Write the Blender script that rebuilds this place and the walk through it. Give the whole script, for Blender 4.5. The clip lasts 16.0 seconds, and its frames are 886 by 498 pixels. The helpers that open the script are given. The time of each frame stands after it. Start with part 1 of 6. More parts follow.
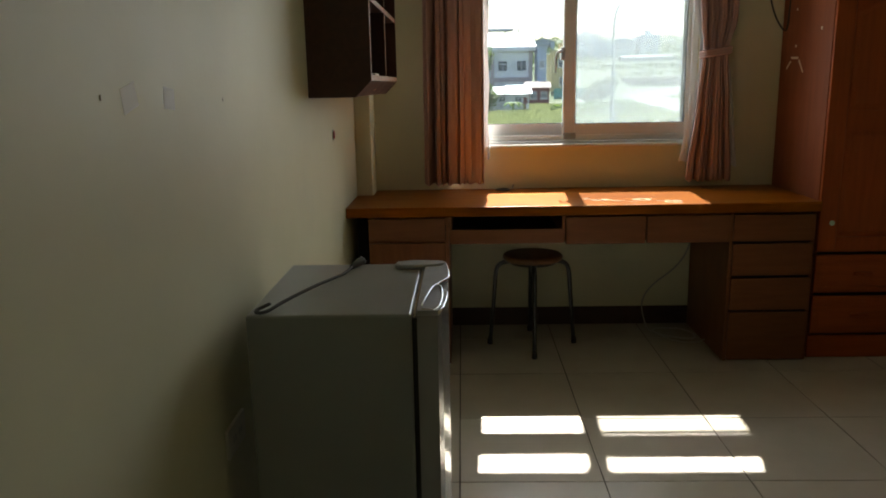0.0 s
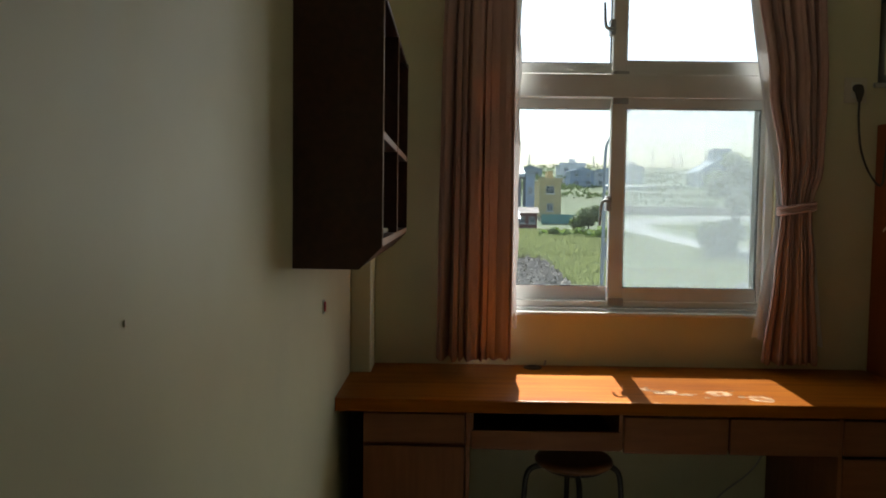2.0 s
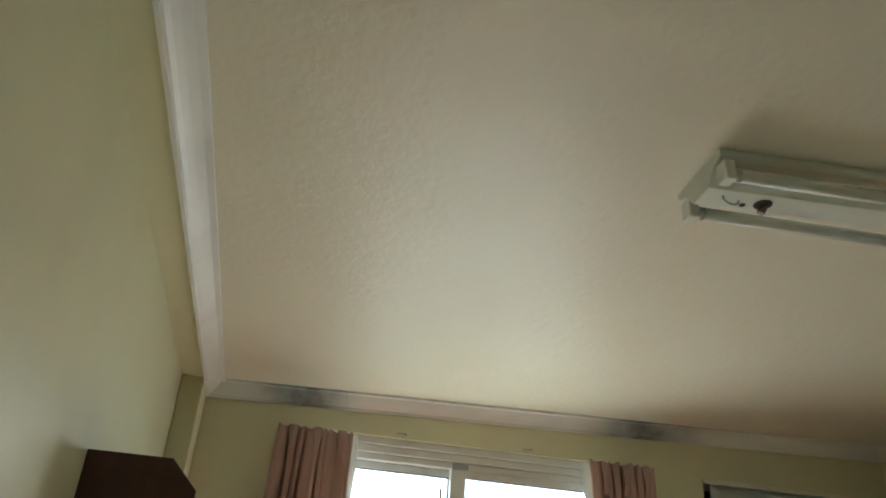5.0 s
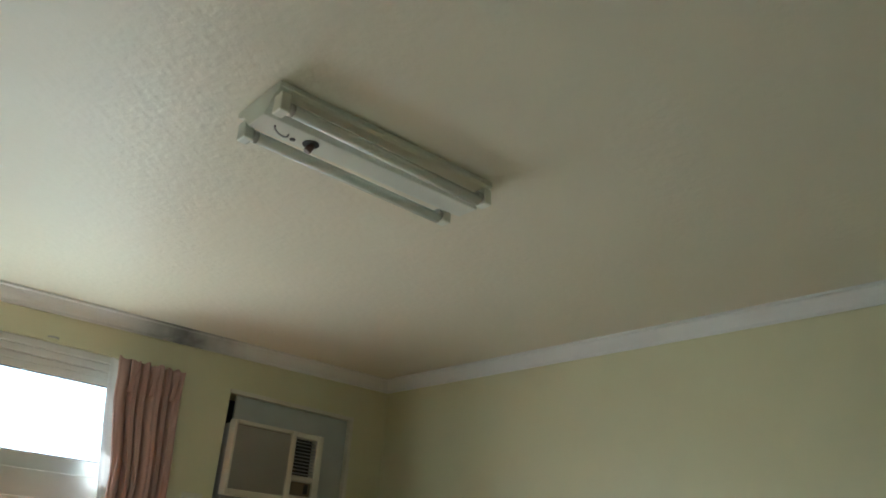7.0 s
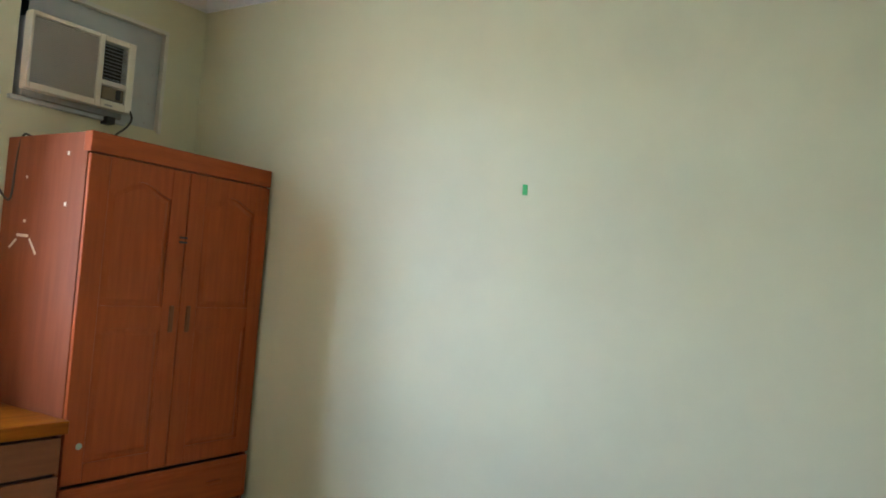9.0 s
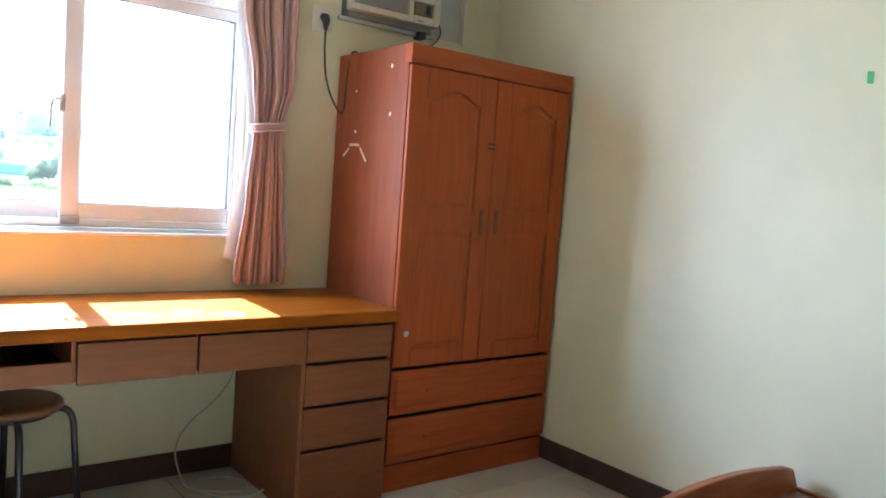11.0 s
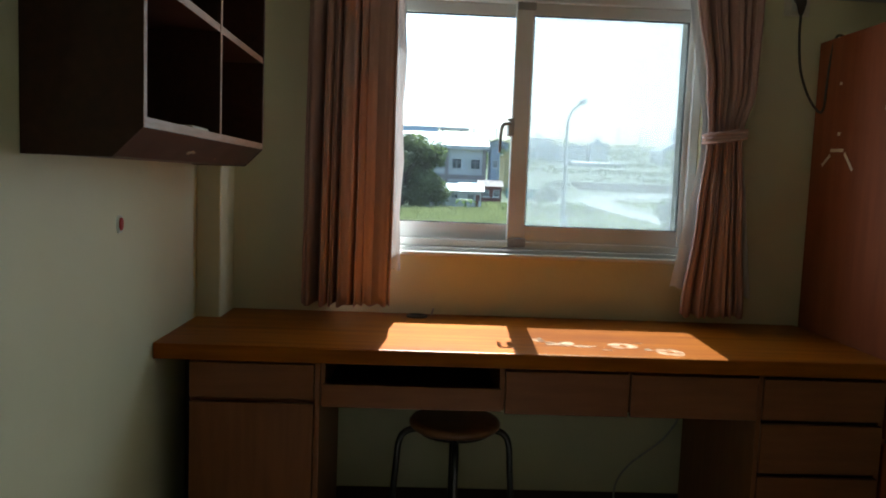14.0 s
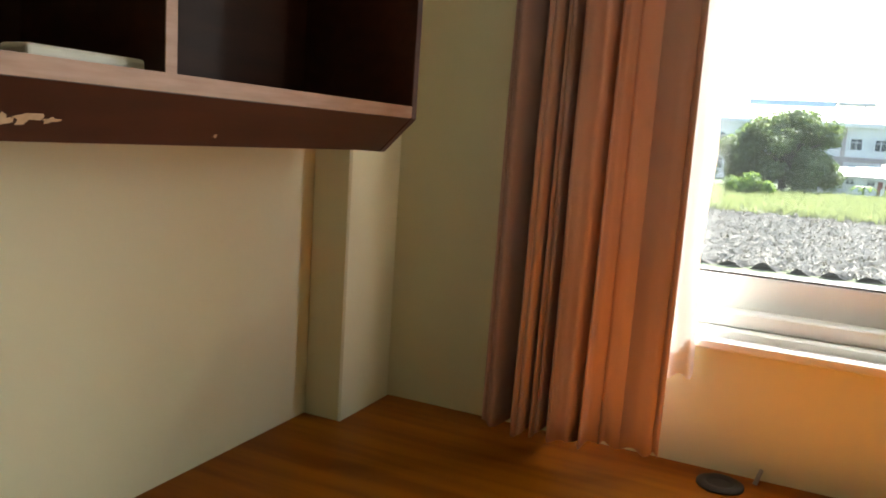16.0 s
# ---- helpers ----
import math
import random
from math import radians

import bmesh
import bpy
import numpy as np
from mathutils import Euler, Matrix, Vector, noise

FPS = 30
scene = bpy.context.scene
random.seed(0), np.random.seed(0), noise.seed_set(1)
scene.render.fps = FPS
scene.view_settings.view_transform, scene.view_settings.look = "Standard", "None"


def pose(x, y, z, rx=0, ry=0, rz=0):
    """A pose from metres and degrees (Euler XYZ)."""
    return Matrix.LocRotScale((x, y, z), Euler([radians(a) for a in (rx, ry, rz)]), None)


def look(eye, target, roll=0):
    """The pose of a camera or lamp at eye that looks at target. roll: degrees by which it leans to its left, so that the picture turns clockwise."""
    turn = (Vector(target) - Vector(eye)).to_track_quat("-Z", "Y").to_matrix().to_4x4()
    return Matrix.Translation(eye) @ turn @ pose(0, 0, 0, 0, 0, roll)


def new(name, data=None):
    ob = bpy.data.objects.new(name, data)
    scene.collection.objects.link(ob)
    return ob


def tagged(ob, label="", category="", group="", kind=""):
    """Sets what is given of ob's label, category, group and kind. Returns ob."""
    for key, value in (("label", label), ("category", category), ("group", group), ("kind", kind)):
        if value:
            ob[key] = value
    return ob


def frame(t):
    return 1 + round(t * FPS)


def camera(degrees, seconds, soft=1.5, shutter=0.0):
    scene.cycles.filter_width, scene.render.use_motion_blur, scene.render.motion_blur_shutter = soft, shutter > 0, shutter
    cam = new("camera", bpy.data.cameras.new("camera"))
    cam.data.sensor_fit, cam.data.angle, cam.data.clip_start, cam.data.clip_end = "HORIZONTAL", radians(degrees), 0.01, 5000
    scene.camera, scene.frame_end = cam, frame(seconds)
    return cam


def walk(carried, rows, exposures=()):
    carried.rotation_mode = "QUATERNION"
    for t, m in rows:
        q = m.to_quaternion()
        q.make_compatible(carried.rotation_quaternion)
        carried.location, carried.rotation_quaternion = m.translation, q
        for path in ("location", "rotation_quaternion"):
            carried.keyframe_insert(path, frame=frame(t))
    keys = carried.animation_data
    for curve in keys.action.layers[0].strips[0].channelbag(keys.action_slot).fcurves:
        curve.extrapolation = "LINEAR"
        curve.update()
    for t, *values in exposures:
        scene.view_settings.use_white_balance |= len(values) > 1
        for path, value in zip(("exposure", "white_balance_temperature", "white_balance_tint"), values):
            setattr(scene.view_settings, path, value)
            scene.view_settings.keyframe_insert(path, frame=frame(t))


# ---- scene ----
cam = camera(60.8, 16.0, soft=1.8)
PATH = [
    (0, (0.568, -4.234, 1.337), (0.514, -2.281, 0.912), -1.1),
    (0.5, (0.506, -4.046, 1.345), (0.457, -2.095, 0.909), -0.9),
    (1, (0.463, -3.909, 1.351), (0.426, -1.955, 0.927), -0.4),
    (1.5, (0.441, -3.655, 1.426), (0.413, -1.67, 1.177), 0.4),
    (2, (0.413, -3.369, 1.467), (0.397, -1.372, 1.354), 0.8),
    (2.5, (0.35, -3.086, 1.552), (0.37, -1.088, 1.625), -0.3),
    (3, (0.348, -2.964, 1.622), (0.385, -0.978, 1.85), 0.6),
    (3.4, (0.342, -2.952, 1.652), (0.4, -0.994, 2.053), 1.4),
    (3.5, (0.348, -2.973, 1.654), (0.402, -1.025, 2.102), 1.8),
    (3.7, (0.34, -2.985, 1.668), (0.402, -1.06, 2.208), 2.6),
    (5.8, (0.417, -3.211, 1.815), (1.08, -1.629, 2.844), 3.0),
    (6, (0.424, -3.213, 1.823), (1.179, -1.668, 2.845), 2.8),
    (6.5, (0.443, -3.224, 1.783), (1.434, -1.815, 2.799), 2.5),
    (7, (0.514, -3.245, 1.751), (1.774, -1.922, 2.565), 4.0),
    (7.5, (0.57, -3.253, 1.683), (1.991, -1.98, 2.282), 4.0),
    (7.8, (0.581, -3.282, 1.622), (2.097, -2.065, 2.09), 4.1),
    (8, (0.606, -3.307, 1.589), (2.19, -2.144, 1.96), 3.2),
    (8.2, (0.601, -3.309, 1.54), (2.273, -2.246, 1.814), 1.7),
    (10.3, (0.546, -3.144, 1.221), (2.122, -1.932, 1.05), 3.5),
    (10.5, (0.528, -3.14, 1.222), (2.025, -1.824, 1.066), 3.9),
    (11, (0.506, -3.154, 1.269), (1.738, -1.587, 1.111), 4.2),
    (11.5, (0.467, -3.144, 1.255), (1.431, -1.397, 1.126), 3.7),
    (12, (0.43, -3.169, 1.251), (1.201, -1.327, 1.137), 4.6),
    (12.5, (0.437, -3.291, 1.254), (1.033, -1.386, 1.137), 4.1),
    (13, (0.475, -3.372, 1.252), (0.925, -1.432, 1.071), 3.6),
    (13.5, (0.561, -3.183, 1.276), (0.851, -1.212, 1.099), 2.5),
    (14, (0.77, -2.888, 1.276), (0.847, -0.897, 1.095), 2.2),
    (14.5, (0.896, -2.525, 1.291), (0.64, -0.552, 1.09), 2.8),
    (15, (0.982, -2.119, 1.334), (0.425, -0.207, 1.145), 2.5),
    (15.2, (0.994, -1.946, 1.331), (0.359, -0.059, 1.145), 3.5),
    (15.5, (0.999, -1.734, 1.325), (0.227, 0.1, 1.124), 3.9),
    (16, (0.854, -1.417, 1.33), (0.021, 0.378, 1.037), 3.8),
]
EXPO = [(0, 3.7, 6500, 10), (0.5, 3.7, 6600, 10), (1.0, 3.35, 6500, 9), (1.5, 3.05, 6400, 8), (2.5, 3.25, 6500, 8), (3.2, 3.4, 6650, 9), (3.7, 3.4, 6850, 11), (5.8, 5.1, 5500, 2), (6.5, 5.05, 5500, 4), (7.0, 4.75, 5450, 3), (7.5, 4.42, 5550, 7), (8.0, 5.15, 5350, 7), (8.2, 5.3, 5300, 6), (10.3, 6.2, 4950, 19), (11.0, 6.1, 5050, 16), (11.5, 6.05, 5000, 9), (12.5, 4.85, 4950, 5), (13.5, 3.6, 5400, 3), (14.2, 3.3, 5800, 4), (14.6, 3.1, 5900, 4), (15.0, 3.4, 6200, 6), (15.5, 4.2, 6550, 9), (16.0, 4.65, 6700, 8)]
walk(cam, [(t, look(eye, target, roll)) for t, eye, target, roll in PATH], EXPO)

# ---- world, sun and exposure ----
world = bpy.data.worlds.new("world")
scene.world = world
world.use_nodes = True
wn = world.node_tree.nodes
sky = wn.new("ShaderNodeTexSky")
sky.sky_type, sky.sun_disc = "NISHITA", False
SUN_EL, SUN_AZ = 52.3, 3.5
sky.sun_elevation, sky.sun_rotation = radians(SUN_EL), radians(SUN_AZ)
sky.dust_density, sky.air_density = 3.0, 1.0
world.node_tree.links.new(sky.outputs["Color"], wn["Background"].inputs["Color"])
wn["Background"].inputs["Strength"].default_value = 0.08
sun = new("sun", bpy.data.lights.new("sun", "SUN"))
sun.data.energy, sun.data.angle, sun.data.color = 2.5, radians(0.53), (1.0, 0.95, 0.87)
sun_dir = Vector((math.sin(radians(SUN_AZ)) * math.cos(radians(SUN_EL)), math.cos(radians(SUN_AZ)) * math.cos(radians(SUN_EL)), math.sin(radians(SUN_EL))))
sun.matrix_world = look(sun_dir * 20, (0, 0, 0))
# the window's opening guides the sky's light into the room
portal = new("window_portal", bpy.data.lights.new("window_portal", "AREA"))
portal.data.shape, portal.data.size, portal.data.size_y = "RECTANGLE", 1.40, 1.56
portal.data.cycles.is_portal = True
portal.matrix_world = look((1.147, 0.17, 1.77), (1.147, -1, 1.77))
# the bright sky's light coming in through the window
day = new("window_light", bpy.data.lights.new("window_light", "AREA"))
day.data.shape, day.data.size, day.data.size_y = "RECTANGLE", 1.36, 1.54
day.data.energy, day.data.color = 1.3, (1.0, 0.97, 0.90)
day.matrix_world = look((1.147, 0.097, 1.77), (1.147, -1, 1.77))

# ---- materials ----
def mat(name, base, rough=0.6, metal=0.0, spec=0.5, second=None, scale=4.0, detail=5.0, mix=1.0, stretch=(1, 1, 1), bump=0.0, bump_scale=60.0, bump_stretch=None,
        stain=None, stain_scale=1.2, stain_amount=0.3, jitter=0.0, rough_var=0.0, coat=0.0, trans=0.0):
    m = bpy.data.materials.new(name)
    m.use_nodes = True
    nt = m.node_tree
    N, L = nt.nodes, nt.links
    b = N["Principled BSDF"]
    b.inputs["Roughness"].default_value, b.inputs["Metallic"].default_value = rough, metal
    b.inputs["Specular IOR Level"].default_value = spec
    b.inputs["Coat Weight"].default_value = coat
    b.inputs["Coat Roughness"].default_value = 0.15
    co = N.new("ShaderNodeTexCoord")
    mp = N.new("ShaderNodeMapping")
    mp.inputs["Scale"].default_value = stretch
    geo = N.new("ShaderNodeNewGeometry")
    L.new(geo.outputs["Position"], mp.inputs["Vector"])
    col = None
    n1 = N.new("ShaderNodeTexNoise")
    n1.inputs["Scale"].default_value, n1.inputs["Detail"].default_value = scale, detail
    L.new(mp.outputs["Vector"], n1.inputs["Vector"])
    ramp = N.new("ShaderNodeValToRGB")
    ramp.color_ramp.elements[0].position, ramp.color_ramp.elements[1].position = 0.35, 0.65
    sec = second or tuple(c * 0.92 for c in base)
    ramp.color_ramp.elements[0].color = (*base, 1)
    ramp.color_ramp.elements[1].color = (*[a + (s - a) * mix for a, s in zip(base, sec)], 1)
    L.new(n1.outputs["Fac"], ramp.inputs["Fac"])
    col = ramp.outputs["Color"]
    if stain:
        n2 = N.new("ShaderNodeTexNoise")
        n2.inputs["Scale"].default_value, n2.inputs["Detail"].default_value = stain_scale, 6
        L.new(geo.outputs["Position"], n2.inputs["Vector"])
        r2 = N.new("ShaderNodeMapRange")
        r2.inputs["From Min"].default_value, r2.inputs["From Max"].default_value = 0.5, 0.75
        r2.inputs["To Max"].default_value = stain_amount
        L.new(n2.outputs["Fac"], r2.inputs["Value"])
        mx = N.new("ShaderNodeMix")
        mx.data_type = "RGBA"
        L.new(r2.outputs["Result"], mx.inputs["Factor"])
        L.new(col, mx.inputs["A"])
        mx.inputs["B"].default_value = (*stain, 1)
        col = mx.outputs["Result"]
    if jitter:
        oi = N.new("ShaderNodeObjectInfo")
        r3 = N.new("ShaderNodeMapRange")
        r3.inputs["To Min"].default_value, r3.inputs["To Max"].default_value = 1 - jitter, 1 + jitter
        L.new(oi.outputs["Random"], r3.inputs["Value"])
        hs = N.new("ShaderNodeHueSaturation")
        L.new(r3.outputs["Result"], hs.inputs["Value"])
        L.new(col, hs.inputs["Color"])
        col = hs.outputs["Color"]
    L.new(col, b.inputs["Base Color"])
    if rough_var:
        r4 = N.new("ShaderNodeMapRange")
        r4.inputs["To Min"].default_value, r4.inputs["To Max"].default_value = rough - rough_var, rough + rough_var
        n5 = N.new("ShaderNodeTexNoise")
        n5.inputs["Scale"].default_value = 7.0
        L.new(geo.outputs["Position"], n5.inputs["Vector"])
        L.new(n5.outputs["Fac"], r4.inputs["Value"])
        L.new(r4.outputs["Result"], b.inputs["Roughness"])
    if bump:
        n3 = N.new("ShaderNodeTexNoise")
        n3.inputs["Scale"].default_value, n3.inputs["Detail"].default_value = bump_scale, 3
        if bump_stretch:
            mp3 = N.new("ShaderNodeMapping")
            mp3.inputs["Scale"].default_value = bump_stretch
            L.new(geo.outputs["Position"], mp3.inputs["Vector"])
            L.new(mp3.outputs["Vector"], n3.inputs["Vector"])
        else:
            L.new(geo.outputs["Position"], n3.inputs["Vector"])
        bp = N.new("ShaderNodeBump")
        bp.inputs["Strength"].default_value, bp.inputs["Distance"].default_value = bump, 0.004
        L.new(n3.outputs["Fac"], bp.inputs["Height"])
        L.new(bp.outputs["Normal"], b.inputs["Normal"])
    return m


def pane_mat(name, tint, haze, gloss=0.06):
    """Thin window glass: a tint that dims the view, a little mirror, a little dust that scatters."""
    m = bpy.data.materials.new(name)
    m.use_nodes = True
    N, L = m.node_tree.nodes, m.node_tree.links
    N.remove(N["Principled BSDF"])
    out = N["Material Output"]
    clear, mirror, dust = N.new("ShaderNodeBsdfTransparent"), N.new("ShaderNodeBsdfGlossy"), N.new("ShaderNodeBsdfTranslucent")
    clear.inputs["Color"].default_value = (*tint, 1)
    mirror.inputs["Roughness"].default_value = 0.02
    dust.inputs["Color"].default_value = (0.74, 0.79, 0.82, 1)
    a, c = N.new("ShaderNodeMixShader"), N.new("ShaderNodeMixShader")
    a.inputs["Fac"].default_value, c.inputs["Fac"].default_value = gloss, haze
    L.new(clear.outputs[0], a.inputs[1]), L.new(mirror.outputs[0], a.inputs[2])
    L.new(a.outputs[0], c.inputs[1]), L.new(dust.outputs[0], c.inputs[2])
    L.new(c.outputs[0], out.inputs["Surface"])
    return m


def cloth_mat(name, base, second, through_light, share=0.07):
    """Woven cloth that lets some of the sun through."""
    m = mat(name, base, rough=0.85, spec=0.2, second=second, scale=9, stretch=(1, 1, 0.25), bump=0.25, bump_scale=900, jitter=0)
    N, L = m.node_tree.nodes, m.node_tree.links
    p, out = N["Principled BSDF"], N["Material Output"]
    tr = N.new("ShaderNodeBsdfTranslucent")
    tr.inputs["Color"].default_value = (*through_light, 1)
    mx = N.new("ShaderNodeMixShader")
    mx.inputs["Fac"].default_value = share
    L.new(p.outputs[0], mx.inputs[1]), L.new(tr.outputs[0], mx.inputs[2]), L.new(mx.outputs[0], out.inputs["Surface"])
    return m


def leafy(m, fac, tint):
    """Lets light through the leaves of a foliage material."""
    N, L = m.node_tree.nodes, m.node_tree.links
    tr, mx = N.new("ShaderNodeBsdfTranslucent"), N.new("ShaderNodeMixShader")
    tr.inputs["Color"].default_value = (*tint, 1)
    mx.inputs["Fac"].default_value = fac
    L.new(N["Principled BSDF"].outputs[0], mx.inputs[1]), L.new(tr.outputs[0], mx.inputs[2]), L.new(mx.outputs[0], N["Material Output"].inputs["Surface"])
    return m


WALL = mat("cream_wall_paint", (0.69, 0.67, 0.465), 0.5, second=(0.65, 0.63, 0.425), scale=1.3, stain=(0.56, 0.56, 0.40), stain_scale=2.2, stain_amount=0.4, bump=0.12, bump_scale=45, rough_var=0.1)
CEIL = mat("cream_ceiling_paint", (0.72, 0.68, 0.56), 0.44, second=(0.69, 0.65, 0.53), scale=1.0, bump=0.55, bump_scale=42, rough_var=0.08)
COVE = mat("white_plastic_moulding", (0.78, 0.78, 0.76), 0.4, second=(0.70, 0.70, 0.68), scale=3, stain=(0.16, 0.155, 0.15), stain_scale=1.5, stain_amount=0.4)
TILE = mat("beige_floor_tile", (0.53, 0.50, 0.43), 0.20, second=(0.48, 0.45, 0.38), scale=3, stain=(0.37, 0.34, 0.28), stain_scale=5, stain_amount=0.25, jitter=0.04, rough_var=0.06)
GROUT = mat("dark_grout", (0.09, 0.08, 0.07), 0.9)
SKIRT = mat("dark_brown_skirting_tile", (0.045, 0.022, 0.017), 0.3, second=(0.06, 0.03, 0.022), scale=12)
WOOD_TOP = mat("orange_brown_desk_wood", (0.29, 0.092, 0.003), 0.34, spec=0.09, second=(0.180, 0.045, 0.002), scale=4, stretch=(0.5, 7, 7), detail=9, stain=(0.13, 0.030, 0.004), stain_scale=2.4, stain_amount=0.35, bump=0.05, bump_scale=40, bump_stretch=(1, 14, 14))
WOOD_FACE = mat("brown_veneer", (0.190, 0.070, 0.024), 0.45, spec=0.28, second=(0.16, 0.056, 0.019), scale=6, stretch=(1, 6, 8), detail=6, bump=0.04, bump_scale=60)
WOOD_FACE_V = mat("brown_veneer_upright", (0.195, 0.072, 0.025), 0.45, spec=0.28, second=(0.16, 0.056, 0.019), scale=6, stretch=(9, 6, 0.7), detail=6, bump=0.04, bump_scale=60)
WOOD_WARD = mat("red_brown_wardrobe_wood", (0.37, 0.078, 0.011), 0.44, spec=0.28, second=(0.30, 0.062, 0.009), scale=5, stretch=(9, 9, 0.8), detail=8, bump=0.05, bump_scale=50, bump_stretch=(12, 12, 1), rough_var=0.06)
WOOD_WARD_H = mat("red_brown_wardrobe_wood_level", (0.37, 0.078, 0.011), 0.44, spec=0.28, second=(0.30, 0.062, 0.009), scale=5, stretch=(0.8, 9, 9), detail=8, rough_var=0.06)
WOOD_SIDE = mat("red_brown_veneer", (0.24, 0.070, 0.024), 0.45, spec=0.25, second=(0.20, 0.056, 0.019), scale=5, stretch=(6, 6, 0.6), detail=6, rough_var=0.06)
WOOD_DARK = mat("dark_brown_shelf_veneer", (0.056, 0.017, 0.008), 0.46, second=(0.040, 0.012, 0.006), scale=6, stretch=(8, 1, 8), detail=6, rough_var=0.06)
WOOD_EDGE = mat("pale_edge_band", (0.42, 0.27, 0.19), 0.5, second=(0.34, 0.20, 0.13), scale=6, stretch=(1, 2, 20))
# near-black that puts the shade of gaps and recesses into the colour
SHADOW_GAP = mat("gap_shade_black", (0.02, 0.012, 0.01), 0.7)
ALU = mat("white_coated_aluminium", (0.72, 0.72, 0.70), 0.35, metal=0.0, second=(0.66, 0.66, 0.64), scale=5, stain=(0.45, 0.43, 0.38), stain_scale=6, stain_amount=0.25)
RUBBER = mat("black_rubber", (0.02, 0.02, 0.02), 0.7)
# grey tint darkens the view outdoors; shadowless panes let daylight in undimmed
GLASS = pane_mat("view_dimming_pane", (0.52, 0.55, 0.56), 0.003, 0.02)
SCREEN = pane_mat("insect_screen", (0.82, 0.82, 0.80), 0.18, 0.0)
CLOTH = cloth_mat("pink_curtain_cloth", (0.50, 0.345, 0.315), (0.45, 0.305, 0.28), (0.86, 0.44, 0.20), 0.08)
LINING = cloth_mat("white_sheer_lining", (0.76, 0.78, 0.78), (0.70, 0.72, 0.72), (0.90, 0.92, 0.92), 0.05)
FRIDGE = mat("grey_fridge_enamel", (0.31, 0.33, 0.315), 0.32, second=(0.28, 0.30, 0.285), scale=3, stain=(0.16, 0.17, 0.16), stain_scale=4, stain_amount=0.3, bump=0.03, bump_scale=250)
FRIDGE_DOOR = mat("silver_fridge_door", (0.42, 0.43, 0.43), 0.22, metal=0.5, second=(0.40, 0.41, 0.41), scale=3, rough_var=0.05)
CHROME = mat("chrome", (0.8, 0.8, 0.8), 0.12, metal=1.0, second=(0.75, 0.75, 0.75))
GREY_PLASTIC = mat("grey_plastic", (0.33, 0.34, 0.34), 0.45, second=(0.29, 0.30, 0.30), scale=20)
CORD = mat("grey_cord", (0.06, 0.06, 0.057), 0.6, spec=0.25)
CORD_PALE = mat("pale_grey_cord", (0.42, 0.41, 0.38), 0.55)
BLACK = mat("black_lacquer_steel", (0.012, 0.012, 0.012), 0.28)
STOOL_WOOD = mat("stool_seat_wood", (0.20, 0.085, 0.035), 0.35, second=(0.14, 0.055, 0.022), scale=6, stretch=(1, 8, 8), rough_var=0.08)
IVORY = mat("ivory_plastic", (0.70, 0.67, 0.57), 0.4, second=(0.64, 0.61, 0.51), scale=8)
WHITE = mat("white_enamel", (0.74, 0.76, 0.70), 0.35, second=(0.68, 0.70, 0.64), scale=5)
TUBE = mat("fluorescent_tube_glass", (0.68, 0.70, 0.66), 0.2)
AC_GRILLE = mat("grey_beige_grille", (0.42, 0.40, 0.35), 0.5)
AC_DARK = mat("dark_plastic_slot", (0.03, 0.03, 0.028), 0.6)
PANEL_BLUE = mat("pale_blue_board", (0.52, 0.56, 0.56), 0.6, second=(0.46, 0.50, 0.50), scale=5, stain=(0.38, 0.38, 0.34), stain_amount=0.4)
STEEL = mat("dull_steel", (0.5, 0.5, 0.48), 0.35, metal=1.0)
TAPE = mat("white_paper_tape", (0.80, 0.79, 0.74), 0.6)
TAPE_OLD = mat("torn_tape_residue", (0.74, 0.69, 0.58), 0.7)
GREEN = mat("green_tape", (0.08, 0.50, 0.12), 0.45)
RED = mat("red_plastic", (0.45, 0.03, 0.04), 0.35)
PALE_GREEN = mat("pale_green_sticker", (0.45, 0.62, 0.50), 0.5)
BED_WOOD = mat("orange_brown_bed_wood", (0.38, 0.12, 0.03), 0.33, second=(0.28, 0.08, 0.02), scale=5, stretch=(1, 8, 8), detail=7, rough_var=0.06)
BED_BOARD = mat("brown_bed_board", (0.20, 0.075, 0.045), 0.38, second=(0.17, 0.06, 0.036), scale=2, rough_var=0.08)
STAIN = mat("white_water_stain", (0.56, 0.37, 0.20), 0.5, second=(0.44, 0.23, 0.08), scale=40)
N, L = STAIN.node_tree.nodes, STAIN.node_tree.links
clear, mixer, cloud, ramp = N.new("ShaderNodeBsdfTransparent"), N.new("ShaderNodeMixShader"), N.new("ShaderNodeTexNoise"), N.new("ShaderNodeMapRange")
coord = N.new("ShaderNodeTexCoord")
cloud.inputs["Scale"].default_value, cloud.inputs["Detail"].default_value = 26.0, 6.0
ramp.inputs["From Min"].default_value, ramp.inputs["From Max"].default_value, ramp.inputs["To Max"].default_value = 0.32, 0.60, 0.75
L.new(coord.outputs["Object"], cloud.inputs["Vector"]), L.new(cloud.outputs["Fac"], ramp.inputs["Value"]), L.new(ramp.outputs[0], mixer.inputs["Fac"])
L.new(clear.outputs[0], mixer.inputs[1]), L.new(N["Principled BSDF"].outputs[0], mixer.inputs[2]), L.new(mixer.outputs[0], N["Material Output"].inputs["Surface"])
CHIP = mat("bare_chipboard", (0.55, 0.42, 0.28), 0.8, second=(0.42, 0.3, 0.18), scale=60)

# ---- mesh helpers ----
def mesh_of(name, bm, material):
    me = bpy.data.meshes.new(name)
    bm.to_mesh(me)
    bm.free()
    for m in material if isinstance(material, (list, tuple)) else [material]:
        me.materials.append(m)
    return me


